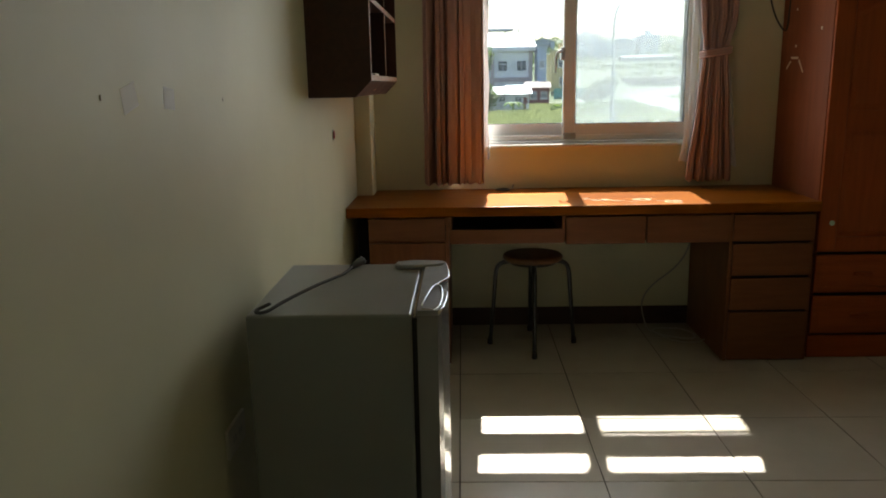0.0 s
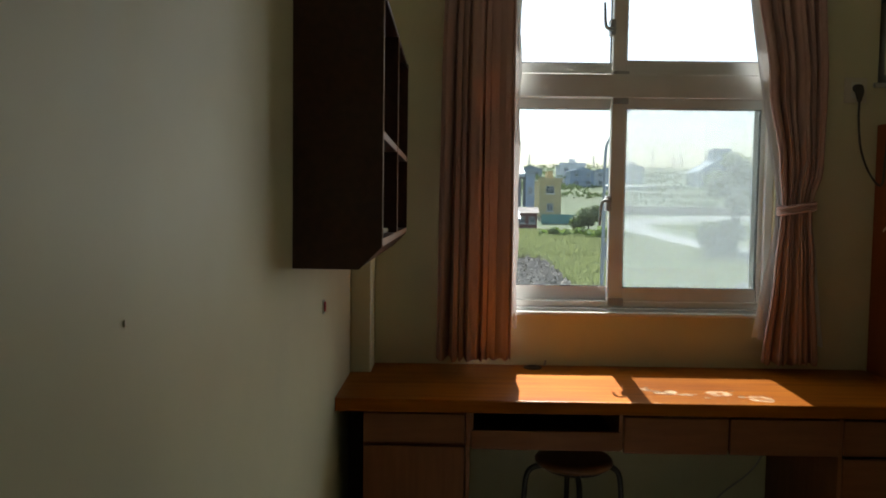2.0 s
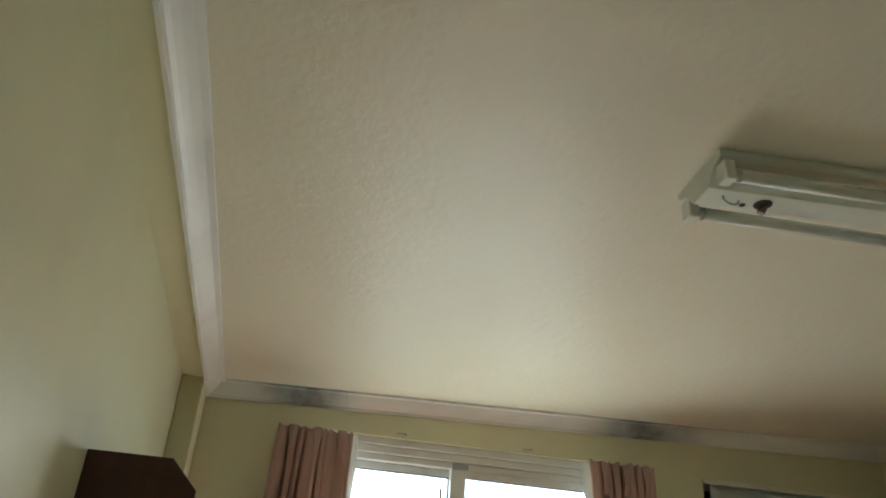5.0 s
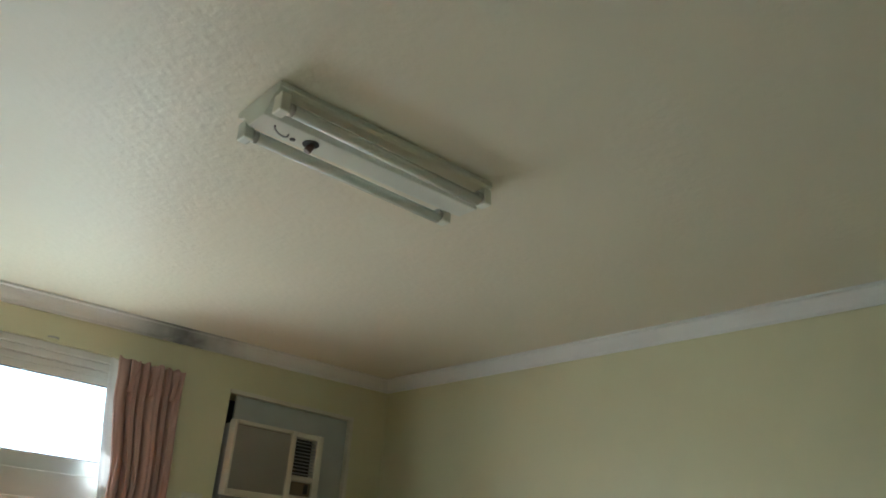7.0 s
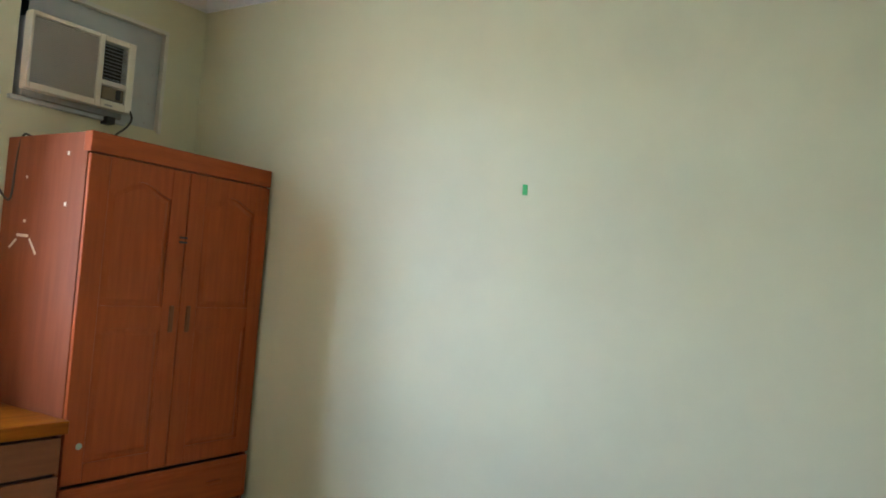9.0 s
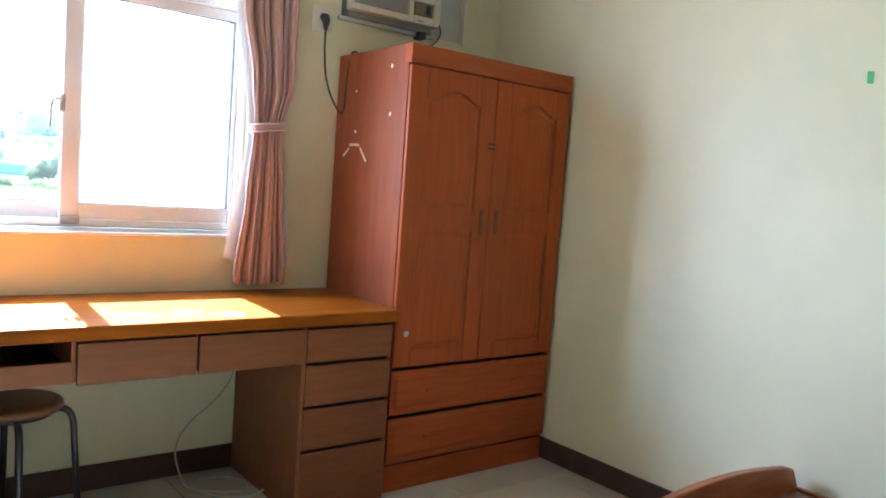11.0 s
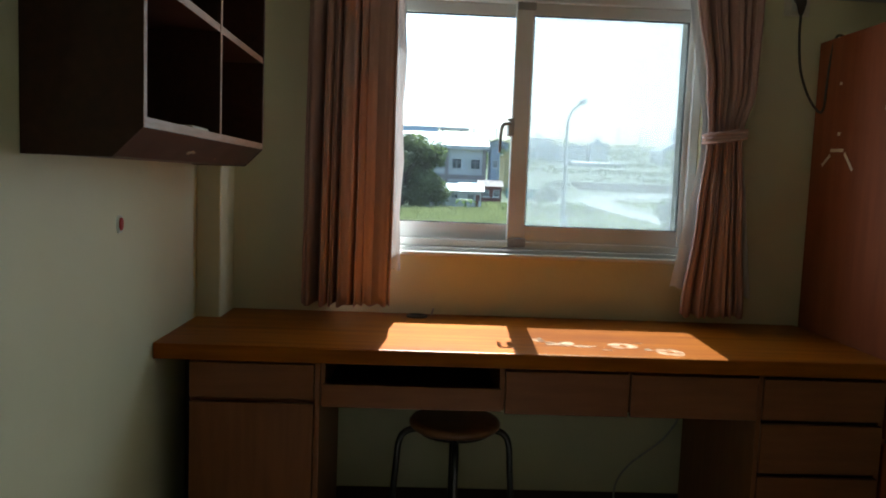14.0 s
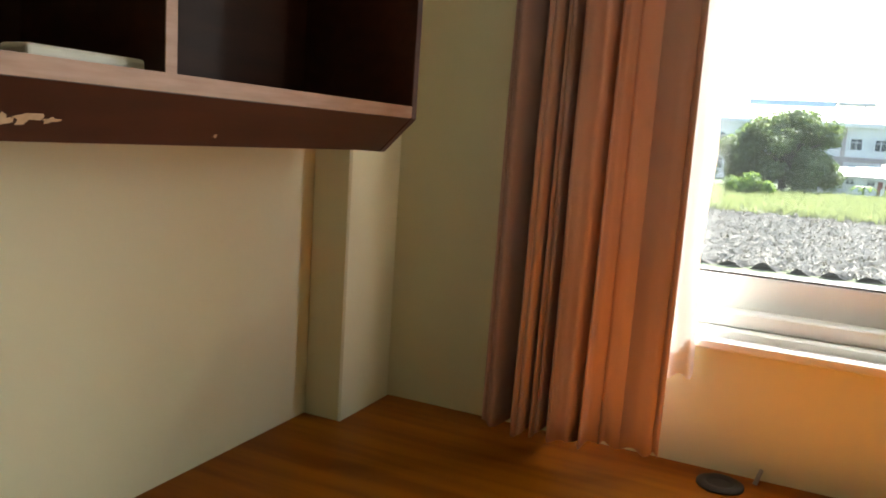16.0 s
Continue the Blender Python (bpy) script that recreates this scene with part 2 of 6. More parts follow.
def part(name, bm, material, parent=None, label="", m=None):
    ob = new(name, mesh_of(name, bm, material))
    if parent:
        ob.parent = parent
    if m is not None:
        ob.matrix_basis = m
    if label:
        ob["label"] = label
    return ob


def thing(name, label, category, group="", kind="", at=(0, 0, 0)):
    e = new(name)
    e.empty_display_size = 0.05
    e.location = at
    return tagged(e, label, category, group, kind)


def add_box(bm, x0, x1, y0, y1, z0, z1, bevel=0.0, seg=1):
    vs = [bm.verts.new(p) for p in ((x0, y0, z0), (x1, y0, z0), (x1, y1, z0), (x0, y1, z0), (x0, y0, z1), (x1, y0, z1), (x1, y1, z1), (x0, y1, z1))]
    fs = [bm.faces.new([vs[i] for i in q]) for q in ((0, 3, 2, 1), (4, 5, 6, 7), (0, 1, 5, 4), (1, 2, 6, 5), (2, 3, 7, 6), (3, 0, 4, 7))]
    if bevel:
        es = list({e for f in fs for e in f.edges})
        bmesh.ops.bevel(bm, geom=es, offset=bevel, segments=seg, affect="EDGES", profile=0.5)
    return bm


def box(x0, x1, y0, y1, z0, z1, bevel=0.0, seg=1):
    return add_box(bmesh.new(), x0, x1, y0, y1, z0, z1, bevel, seg)


def add_prism(bm, outline, axis, a, b):
    """An outline of 2D points drawn out along an axis from a to b."""
    def place(p, v):
        return {"x": (v, p[0], p[1]), "y": (p[0], v, p[1]), "z": (p[0], p[1], v)}[axis]
    r0, r1 = [bm.verts.new(place(p, a)) for p in outline], [bm.verts.new(place(p, b)) for p in outline]
    n = len(outline)
    bm.faces.new(r0), bm.faces.new(r1[::-1])
    for i in range(n):
        bm.faces.new((r0[i], r1[i], r1[(i + 1) % n], r0[(i + 1) % n]))
    bmesh.ops.recalc_face_normals(bm, faces=bm.faces[:])
    return bm


def prism(outline, axis, a, b, bevel=0.0):
    bm = add_prism(bmesh.new(), outline, axis, a, b)
    if bevel:
        bmesh.ops.bevel(bm, geom=bm.edges[:], offset=bevel, segments=1, affect="EDGES", profile=0.5)
    return bm


def add_tube(bm, points, r, sides=8, cap=True, radii=None):
    pts = [Vector(p) for p in points]
    rings = []
    side = None
    for i, p in enumerate(pts):
        d = (pts[min(i + 1, len(pts) - 1)] - pts[max(i - 1, 0)]).normalized()
        if side is None:
            side = d.orthogonal().normalized()
        side = (side - d * side.dot(d)).normalized()
        up = d.cross(side)
        rr = radii[i] if radii else r
        rings.append([bm.verts.new(p + rr * (math.cos(a) * side + math.sin(a) * up)) for a in (2 * math.pi * k / sides for k in range(sides))])
    for a, b in zip(rings, rings[1:]):
        for k in range(sides):
            f = bm.faces.new((a[k], a[(k + 1) % sides], b[(k + 1) % sides], b[k]))
            f.smooth = True
    if cap:
        bm.faces.new(rings[0][::-1]), bm.faces.new(rings[-1])
    return bm


def tube(points, r, sides=8, radii=None):
    return add_tube(bmesh.new(), points, r, sides, True, radii)


def curve_points(keys, n=10):
    """A smooth line through the keys (Catmull-Rom)."""
    k = [Vector(p) for p in keys]
    k = [2 * k[0] - k[1], *k, 2 * k[-1] - k[-2]]
    out = []
    for i in range(1, len(k) - 2):
        for s in range(n):
            t = s / n
            out.append(0.5 * ((2 * k[i]) + (k[i + 1] - k[i - 1]) * t + (2 * k[i - 1] - 5 * k[i] + 4 * k[i + 1] - k[i + 2]) * t * t + (3 * k[i] - k[i - 1] - 3 * k[i + 1] + k[i + 2]) * t ** 3))
    return out + [k[-2]]


def lathe(profile, sides=24, centre=(0, 0)):
    """A turned body from (radius, z) pairs."""
    bm = bmesh.new()
    rings = [[bm.verts.new((centre[0] + r * math.cos(2 * math.pi * k / sides), centre[1] + r * math.sin(2 * math.pi * k / sides), z)) for k in range(sides)] for r, z in profile]
    for a, b in zip(rings, rings[1:]):
        for k in range(sides):
            f = bm.faces.new((a[k], a[(k + 1) % sides], b[(k + 1) % sides], b[k]))
            f.smooth = True
    bm.faces.new(rings[0][::-1]), bm.faces.new(rings[-1])
    return bm


def blob(points_2d, plane, at, thick=0.0008):
    """A thin flat patch with the outline given, lying in a plane."""
    return prism(points_2d, plane, at, at + thick)


# ---- the room ----
X1, Y0, ZC, F = 3.255, -5.05, 2.708, -0.04        # F: the floor's level
WX0, WX1, WZ0, WZ1 = 0.455, 1.854, 0.992, 2.556      # window opening
AX0, AX1, AZ0, AZ1 = 2.285, 3.008, 2.03, 2.525      # opening of the air conditioner
T = 0.16
LEAN = 0.03                                         # the ceiling rises a little to the east


def lean(bm):
    """Follows the ceiling's slight rise."""
    for v in bm.verts:
        v.co.z += LEAN * (v.co.x - 0.65)
    return bm


floor = tagged(part("floor", box(-T, X1 + T, Y0 - T, T, -0.25, F - 0.004), GROUT), "beige glazed ceramic floor tiles with thin dark joints", "floor", kind="structure")

north = bmesh.new()
for x0, x1, z0, z1 in ((-T, WX0, -0.15, ZC + 0.12), (WX0, WX1, -0.15, WZ0), (WX0, WX1, WZ1, ZC + 0.12), (WX1, AX0, -0.15, ZC + 0.12), (AX0, AX1, -0.15, AZ0), (AX0, AX1, AZ1, ZC + 0.12), (AX1, X1 + T, -0.15, ZC + 0.12)):
    add_box(north, x0, x1, 0, T, z0, z1)
tagged(part("wall_north", north, WALL), "cream painted window wall with shaded stains", "wall", kind="structure")
tagged(part("wall_west", box(-T, 0, Y0, 0, -0.15, ZC + 0.12), WALL), "cream painted wall with scuffs and nail holes", "wall", kind="structure")
tagged(part("wall_east", box(X1, X1 + T, Y0, 0, -0.15, ZC + 0.12), WALL), "plain cream painted wall", "wall", kind="structure")
tagged(part("wall_south", box(-T, X1 + T, Y0 - T, Y0, -0.15, ZC + 0.12), WALL), "plain cream painted end wall", "wall", kind="structure")
# unseen slab, added so its edge cuts off the upper sun patches
tagged(part("canopy", box(-0.4, X1 + 0.4, T, 0.42, 2.74, 2.85), WALL), "unseen plain canopy added outside to trim the sun through the window", "canopy", kind="structure")
tagged(part("column", box(0.0, 0.085, -0.195, 0, F, ZC, 0.004), WALL), "shallow cream painted column in the room corner", "column", kind="structure")
tagged(part("ceiling", lean(box(-T, X1 + T, Y0 - T, T, ZC, ZC + 0.25)), CEIL), "cream painted ceiling with fine roller texture", "ceiling", kind="structure")


def shaded_moulding():
    """White moulding with the soft shade over the two curtains painted in grey."""
    m = mat("shade_painted_moulding", (0.78, 0.78, 0.76), 0.4, second=(0.72, 0.72, 0.70), scale=3)
    N, L = m.node_tree.nodes, m.node_tree.links
    p = N["Principled BSDF"]
    src = p.inputs["Base Color"].links[0].from_socket
    tc, sep, nz = N.new("ShaderNodeTexCoord"), N.new("ShaderNodeSeparateXYZ"), N.new("ShaderNodeTexNoise")
    nz.inputs["Scale"].default_value, nz.inputs["Detail"].default_value = 9.0, 6.0
    L.new(tc.outputs["Object"], sep.inputs[0]), L.new(tc.outputs["Object"], nz.inputs["Vector"])
    # grey curtain shade painted round two centres, broken up by noise
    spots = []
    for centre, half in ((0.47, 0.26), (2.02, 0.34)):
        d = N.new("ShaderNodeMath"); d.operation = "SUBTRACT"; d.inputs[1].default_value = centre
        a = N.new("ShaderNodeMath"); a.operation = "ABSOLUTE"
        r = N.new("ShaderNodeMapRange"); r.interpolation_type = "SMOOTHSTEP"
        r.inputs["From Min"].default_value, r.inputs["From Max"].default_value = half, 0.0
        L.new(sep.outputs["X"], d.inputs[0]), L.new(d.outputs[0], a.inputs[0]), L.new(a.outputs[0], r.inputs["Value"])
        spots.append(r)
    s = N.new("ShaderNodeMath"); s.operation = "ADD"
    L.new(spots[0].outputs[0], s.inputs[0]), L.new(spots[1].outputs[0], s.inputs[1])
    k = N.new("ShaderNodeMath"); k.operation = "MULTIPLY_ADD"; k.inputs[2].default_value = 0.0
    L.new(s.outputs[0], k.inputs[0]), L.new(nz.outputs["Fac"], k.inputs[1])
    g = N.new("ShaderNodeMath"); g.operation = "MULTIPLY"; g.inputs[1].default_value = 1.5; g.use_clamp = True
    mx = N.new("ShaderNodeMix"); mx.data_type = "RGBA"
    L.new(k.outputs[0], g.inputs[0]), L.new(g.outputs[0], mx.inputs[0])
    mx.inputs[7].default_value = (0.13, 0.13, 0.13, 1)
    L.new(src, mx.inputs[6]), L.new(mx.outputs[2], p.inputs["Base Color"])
    return m


def cove(name, axis, a, b, sign_to_room, face, material=None):
    """Moulding with a stepped and hollow section along a wall's top."""
    d = 0.066
    h = 0.064
    sec = [(0, 0), (0.010, 0), (0.013, 0.010), (0.022, 0.016), (0.034, 0.028), (0.044, 0.041), (0.050, 0.050), (d, 0.052), (d, 0.060), (0, 0.060)]
    outline = [(face + sign_to_room * u, ZC - h + v * h / 0.060) for u, v in sec]
    return tagged(part(name, lean(prism(outline, axis, a, b)), material or COVE), "white plastic ceiling moulding with dark stains and painted shade", "moulding", kind="structure")


COVE_SHADED = shaded_moulding()
cove("trim", "x", 0.65, X1, -1, 0, COVE_SHADED)
cove("trim", "x", 0.085, 0.648, -1, 0, COVE_SHADED)
COVE_CLEAN = mat("clean_plastic_moulding", (0.78, 0.79, 0.79), 0.4, second=(0.74, 0.75, 0.75), scale=3)
cove("trim", "y", Y0, 0, -1, X1, COVE_CLEAN)
cove("trim", "y", Y0, 0, 1, 0.085)
cove("trim", "x", 0, X1, 1, Y0)
tagged(part("beam", box(0.0, 0.085, Y0, -0.195, ZC - 0.06, ZC), WALL), "cream painted ledge under the ceiling moulding", "beam", kind="structure")

SK = 0.105
for name, bm in (("baseboard", box(0.012, X1, -0.012, 0, F, F + SK, 0.002)), ("baseboard", box(X1 - 0.012, X1, Y0, -0.012, F, F + SK, 0.002)), ("baseboard", box(0, 0.012, Y0, 0, F, F + SK, 0.002)), ("baseboard", box(0.012, X1 - 0.012, Y0, Y0 + 0.012, F, F + SK, 0.002))):
    tagged(part(name, bm, SKIRT), "dark brown glazed skirting tile along the wall", "baseboard", kind="structure")

# ---- window ----
window = thing("window_1", "white aluminium sliding window with transom lights above", "window", kind="structure")
FY0, FY1 = 0.02, 0.12


def bar(name, x0, x1, y0, y1, z0, z1, material=ALU, parent=window, label=""):
    return part(name, box(x0, x1, y0, y1, z0, z1, 0.003), material, parent, label)


frame_ob = bmesh.new()
add_box(frame_ob, WX0, WX0 + 0.035, FY0, FY1, WZ0 + 0.028, WZ1 - 0.03, 0.003)
add_box(frame_ob, WX1 - 0.035, WX1, FY0, FY1, WZ0 + 0.028, WZ1 - 0.03, 0.003)
add_box(frame_ob, WX0, WX1, FY0, FY1, WZ1 - 0.030, WZ1, 0.003)
add_box(frame_ob, WX0 + 0.035, WX1 - 0.035, FY0 + 0.012, FY1, WZ1 - 0.062, WZ1 - 0.030, 0.003)
add_box(frame_ob, WX0 + 0.035, WX1 - 0.035, FY0 + 0.025, FY1, WZ1 - 0.09, WZ1 - 0.062, 0.003)
add_box(frame_ob, WX0, WX1, FY0 - 0.006, FY1, WZ0, WZ0 + 0.028, 0.003)
add_box(frame_ob, WX0 + 0.035, WX1 - 0.035, FY0 + 0.014, FY1, WZ0 + 0.028, WZ0 + 0.058, 0.003)
part("window_frame", frame_ob, ALU, window)
bar("transom", WX0 + 0.035, WX1 - 0.035, FY0 + 0.004, FY1 - 0.01, 1.960, 2.064)
bar("window_sill", WX0 - 0.01, WX1 + 0.01, -0.018, FY0 - 0.006, WZ0 - 0.006, WZ0 + 0.012, ALU, window, "white metal sill ledge")

MX0, MX1 = 1.130, 1.205


def sash(x0, x1, y0, z0, z1, left_stile, right_stile, bottom, top, pane_material=GLASS):
    y1 = y0 + 0.026
    s = bmesh.new()
    add_box(s, x0, x0 + left_stile, y0, y1, z0, z1, 0.003)
    add_box(s, x1 - right_stile, x1, y0, y1, z0, z1, 0.003)
    add_box(s, x0 + left_stile, x1 - right_stile, y0 + 0.003, y1, z0, z0 + bottom, 0.002)
    add_box(s, x0 + left_stile, x1 - right_stile, y0 + 0.003, y1, z1 - top, z1, 0.002)
    ob = part("sash", s, ALU, window)
    gx0, gx1, gz0, gz1 = x0 + left_stile, x1 - right_stile, z0 + bottom, z1 - top
    rim = bmesh.new()
    for a, b, c, d in ((gx0, gx1, gz0, gz0 + 0.004), (gx0, gx1, gz1 - 0.004, gz1), (gx0, gx0 + 0.004, gz0, gz1), (gx1 - 0.004, gx1, gz0, gz1)):
        add_box(rim, a, b, y0 + 0.006, y0 + 0.018, c, d)
    part("gasket", rim, RUBBER, ob, "black rubber glazing gasket")
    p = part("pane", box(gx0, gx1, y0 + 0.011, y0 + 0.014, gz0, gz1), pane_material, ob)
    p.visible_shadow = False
    return ob


LX, RX = WX0 + 0.03, WX1 - 0.03
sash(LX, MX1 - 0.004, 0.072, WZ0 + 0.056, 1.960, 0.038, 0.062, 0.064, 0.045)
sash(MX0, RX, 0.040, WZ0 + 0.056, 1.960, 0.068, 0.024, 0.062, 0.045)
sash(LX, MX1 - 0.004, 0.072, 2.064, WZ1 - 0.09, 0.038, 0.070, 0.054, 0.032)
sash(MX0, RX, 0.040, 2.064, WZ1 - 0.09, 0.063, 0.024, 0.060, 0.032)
for z0, z1 in ((WZ0 + 0.036, WZ0 + 0.070), (1.932, 1.962), (2.050, 2.078), (2.462, 2.486)):
    bar("sash_stop", MX0 + 0.002, MX1 - 0.002, 0.030, 0.044, z0, z1, GREY_PLASTIC, window, "grey plastic corner block")
scr = bmesh.new()
for x0, x1, z0, z1 in ((MX0 + 0.01, MX0 + 0.035, 1.04, 1.95), (RX - 0.03, RX, 1.04, 1.95), (MX0 + 0.035, RX - 0.03, 1.04, 1.065), (MX0 + 0.035, RX - 0.03, 1.925, 1.95)):
    add_box(scr, x0, x1, 0.104, 0.114, z0, z1)
screen = part("screen_frame", scr, ALU, window, "thin aluminium insect screen frame")
part("screen", box(MX0 + 0.035, RX - 0.03, 0.1085, 0.1095, 1.065, 1.925), SCREEN, screen, "grey insect screen mesh")


def latch(x, z, up):
    s = 1 if up else -1
    base = part("latch", box(x - 0.012, x + 0.012, 0.026, 0.070, z - 0.035, z + 0.035, 0.004), GREY_PLASTIC, window, "dark metal window latch")
    keys = [(x - 0.002, 0.024, z - s * 0.012), (x - 0.018, 0.016, z - s * 0.012), (x - 0.033, 0.012, z - s * 0.004), (x - 0.039, 0.010, z + s * 0.020), (x - 0.041, 0.010, z + s * 0.060), (x - 0.043, 0.010, z + s * 0.100)]
    pts = curve_points(keys, 6)
    part("latch_lever", tube(pts, 0.008, 10, [0.0085 - 0.0035 * i / (len(pts) - 1) for i in range(len(pts))]), GREY_PLASTIC, base, "curved lever")
    part("pivot", tube([(x, 0.030, z - s * 0.012), (x, 0.018, z - s * 0.012)], 0.012, 14), GREY_PLASTIC, base)


latch(MX0 - 0.004, 1.49, False)
latch(MX0 - 0.004, 2.27, True)
for x in (0.898, 1.455):
    hook = tagged(part("screw_hook", tube([(x - 0.02, 0.0, 2.572), (x - 0.012, -0.014, 2.571), (x + 0.012, -0.014, 2.571), (x + 0.02, 0.0, 2.572)], 0.004, 6), STEEL), "small steel screw hook in the wall above the window", "hook", "hooks above the window")


# ---- curtains ----
def curtain(rows, folds, depth, name_label, columns=230, flat_from=0.0):
    """rows: (z, x left, x right, y middle, fold depth). The cloth hangs in folds between them."""
    e = thing("curtain", name_label, "curtain", "window curtains")
    bm = bmesh.new()
    grid = []
    rs = []
    for (za, la, ra, ya, da), (zb, lb, rb, yb, db) in zip(rows, rows[1:]):
        n = max(2, int(abs(zb - za) / 0.035))
        for i in range(n):
            s = i / n
            s2 = s * s * (3 - 2 * s)
            rs.append((za + (zb - za) * s, la + (lb - la) * s2, ra + (rb - ra) * s2, ya + (yb - ya) * s2, da + (db - da) * s2))
    rs.append(rows[-1])
    for z, l, r, y, d in rs:
        row = []
        for c in range(columns + 1):
            u = c / columns
            w = u + 0.028 * math.sin(7.3 * u * folds / 3 + 1.1) + 0.012 * math.sin(17 * u + z * 0.7)
            ph = 2 * math.pi * folds * w
            flat = 1.0 if not flat_from or u < flat_from else 0.10 + 0.90 * max(0.0, 1 - (u - flat_from) / 0.05)
            fold = (1.2 - 2.6 * abs(math.sin(0.5 * ph)) ** 0.75 + 0.30 * math.sin(2 * ph + 0.8 + 0.5 * z) + 0.40 * math.sin(0.4 * ph + z)) * flat
            x = l + (r - l) * (u + 0.25 * math.cos(ph) / (2 * math.pi * folds))
            row.append(bm.verts.new((x, y + d * fold * 0.5, z + 0.006 * math.sin(3 * ph * 0.3 + c * 0.05))))
        grid.append(row)
    for a, b in zip(grid, grid[1:]):
        for c in range(columns):
            f = bm.faces.new((a[c], a[c + 1], b[c + 1], b[c]))
            f.smooth = True
    ob = part("cloth", bm, CLOTH, e)
    so = ob.modifiers.new("thickness", "SOLIDIFY")
    so.thickness = 0.002
    return e, rs


LEFT_ROWS = [(2.53, 0.39, 0.69, -0.085, 0.024), (2.45, 0.385, 0.688, -0.09, 0.034), (2.0, 0.375, 0.688, -0.105, 0.048), (1.2, 0.368, 0.690, -0.11, 0.060), (0.805, 0.365, 0.688, -0.11, 0.066)]
left_curtain, _ = curtain(LEFT_ROWS, 7.5, 0.03, "pink pleated curtain hanging straight beside the window", flat_from=0.60)
RIGHT_ROWS = [(2.54, 1.70, 2.01, -0.08, 0.024), (2.45, 1.712, 2.012, -0.075, 0.032), (2.0, 1.775, 2.03, -0.08, 0.034), (1.65, 1.83, 2.02, -0.085, 0.032), (1.49, 1.848, 1.980, -0.085, 0.022), (1.45, 1.846, 1.980, -0.085, 0.022), (1.2, 1.825, 2.0, -0.085, 0.032), (0.80, 1.785, 2.03, -0.085, 0.04)]
right_curtain, _ = curtain(RIGHT_ROWS, 6.0, 0.03, "pink pleated curtain gathered by a tie-back beside the window")


def pleat_tape(e, x0, x1, n):
    for i in range(n):
        x = x0 + (x1 - x0) * (i + 0.5) / n
        bm = bmesh.new()
        for k in (-1, 0, 1):
            add_tube(bm, [(x + k * 0.011, -0.108, 2.53), (x + k * 0.009, -0.116, 2.50), (x + k * 0.004, -0.116, 2.46), (x + k * 0.008, -0.108, 2.40)], 0.008, 6, True, [0.007, 0.009, 0.006, 0.003])
        part("pinch_pleat", bm, CLOTH, e)


pleat_tape(left_curtain, 0.40, 0.69, 3)
pleat_tape(right_curtain, 1.72, 2.0, 3)


def lining(e, keys_x, y, folds=2.0):
    bm = bmesh.new()
    grid = []
    for z, xa, xb in keys_x:
        grid.append([bm.verts.new((xa + (xb - xa) * c / 14, y + 0.010 * math.sin(2 * math.pi * folds * c / 14 + z * 3), z + 0.006 * math.sin(c * 1.3))) for c in range(15)])
    for a, b in zip(grid, grid[1:]):
        for c in range(14):
            bm.faces.new((a[c], a[c + 1], b[c + 1], b[c])).smooth = True
    part("lining", bm, LINING, e, "thin white lining edge")


lining(left_curtain, [(2.54 - i * 0.1, 0.62, 0.716 + 0.005 * math.sin(i * 1.7)) for i in range(17)] + [(0.93, 0.62, 0.716)], -0.030)
lining(right_curtain, [(2.54 - i * 0.1, 1.69 + 0.15 * min(1, i / 10) ** 1.2, 1.80 + 0.10 * min(1, i / 10)) for i in range(11)] + [(1.40 - 0.1 * i, 1.84 - 0.016 * i, 1.90) for i in range(6)], -0.035, 1.5)
lining(right_curtain, [(1.47, 1.93, 2.00), (1.38, 1.935, 2.02)] + [(1.28 - 0.1 * i, 1.94, 2.035 + 0.010 * i) for i in range(4)] + [(0.87, 1.945, 2.078)], -0.028, 2.5)
tie = bmesh.new()
ring = [(1.914 + 0.076 * math.cos(a), -0.085 + 0.050 * math.sin(a), 1.478 + 0.012 * math.cos(a)) for a in (2 * math.pi * i / 28 for i in range(28))]
for off in (-0.012, 0.0, 0.012):
    add_tube(tie, [(x, y, z + off) for x, y, z in ring] + [(ring[0][0], ring[0][1], ring[0][2] + off)], 0.009, 7)
part("tie_back", tie, CLOTH, right_curtain, "gathered pink tie-back band")
tail = part("tie_end", tube(curve_points([(1.985, -0.06, 1.49), (2.0, -0.03, 1.50), (2.004, 0.0, 1.505)], 5), 0.006, 6), CLOTH, right_curtain)


# ---- built-in desk ----
DF, DZ = -0.645, 0.76
def rounded_top():
    bm = bmesh.new()
    outline = [(0.002, DF), (2.277, DF), (2.277, -0.004), (0.088, -0.004), (0.088, -0.198), (0.002, -0.198)]
    add_prism(bm, outline, "z", DZ - 0.048, DZ)
    bmesh.ops.bevel(bm, geom=[e for e in bm.edges if abs(e.verts[0].co.y - DF) < 1e-4 and abs(e.verts[1].co.y - DF) < 1e-4], offset=0.006, segments=3, affect="EDGES", profile=0.5)
    return bm


top = tagged(part("desk_worktop", rounded_top(), WOOD_TOP), "long orange-brown wooden desk worktop with water stains under the window", "worktop")


def wobble(cx, cy, rx, ry, seed, n=26, amp=0.25):
    rng = random.Random(seed)
    ph = [rng.uniform(0, 6.28) for _ in range(4)]
    return [(cx + rx * math.cos(a) * (1 + amp * sum(math.sin((k + 2) * a + ph[k]) for k in range(4)) / 2.4), cy + ry * math.sin(a) * (1 + amp * sum(math.sin((k + 2) * a + ph[k]) for k in range(4)) / 2.4)) for a in (2 * math.pi * i / n for i in range(n))]


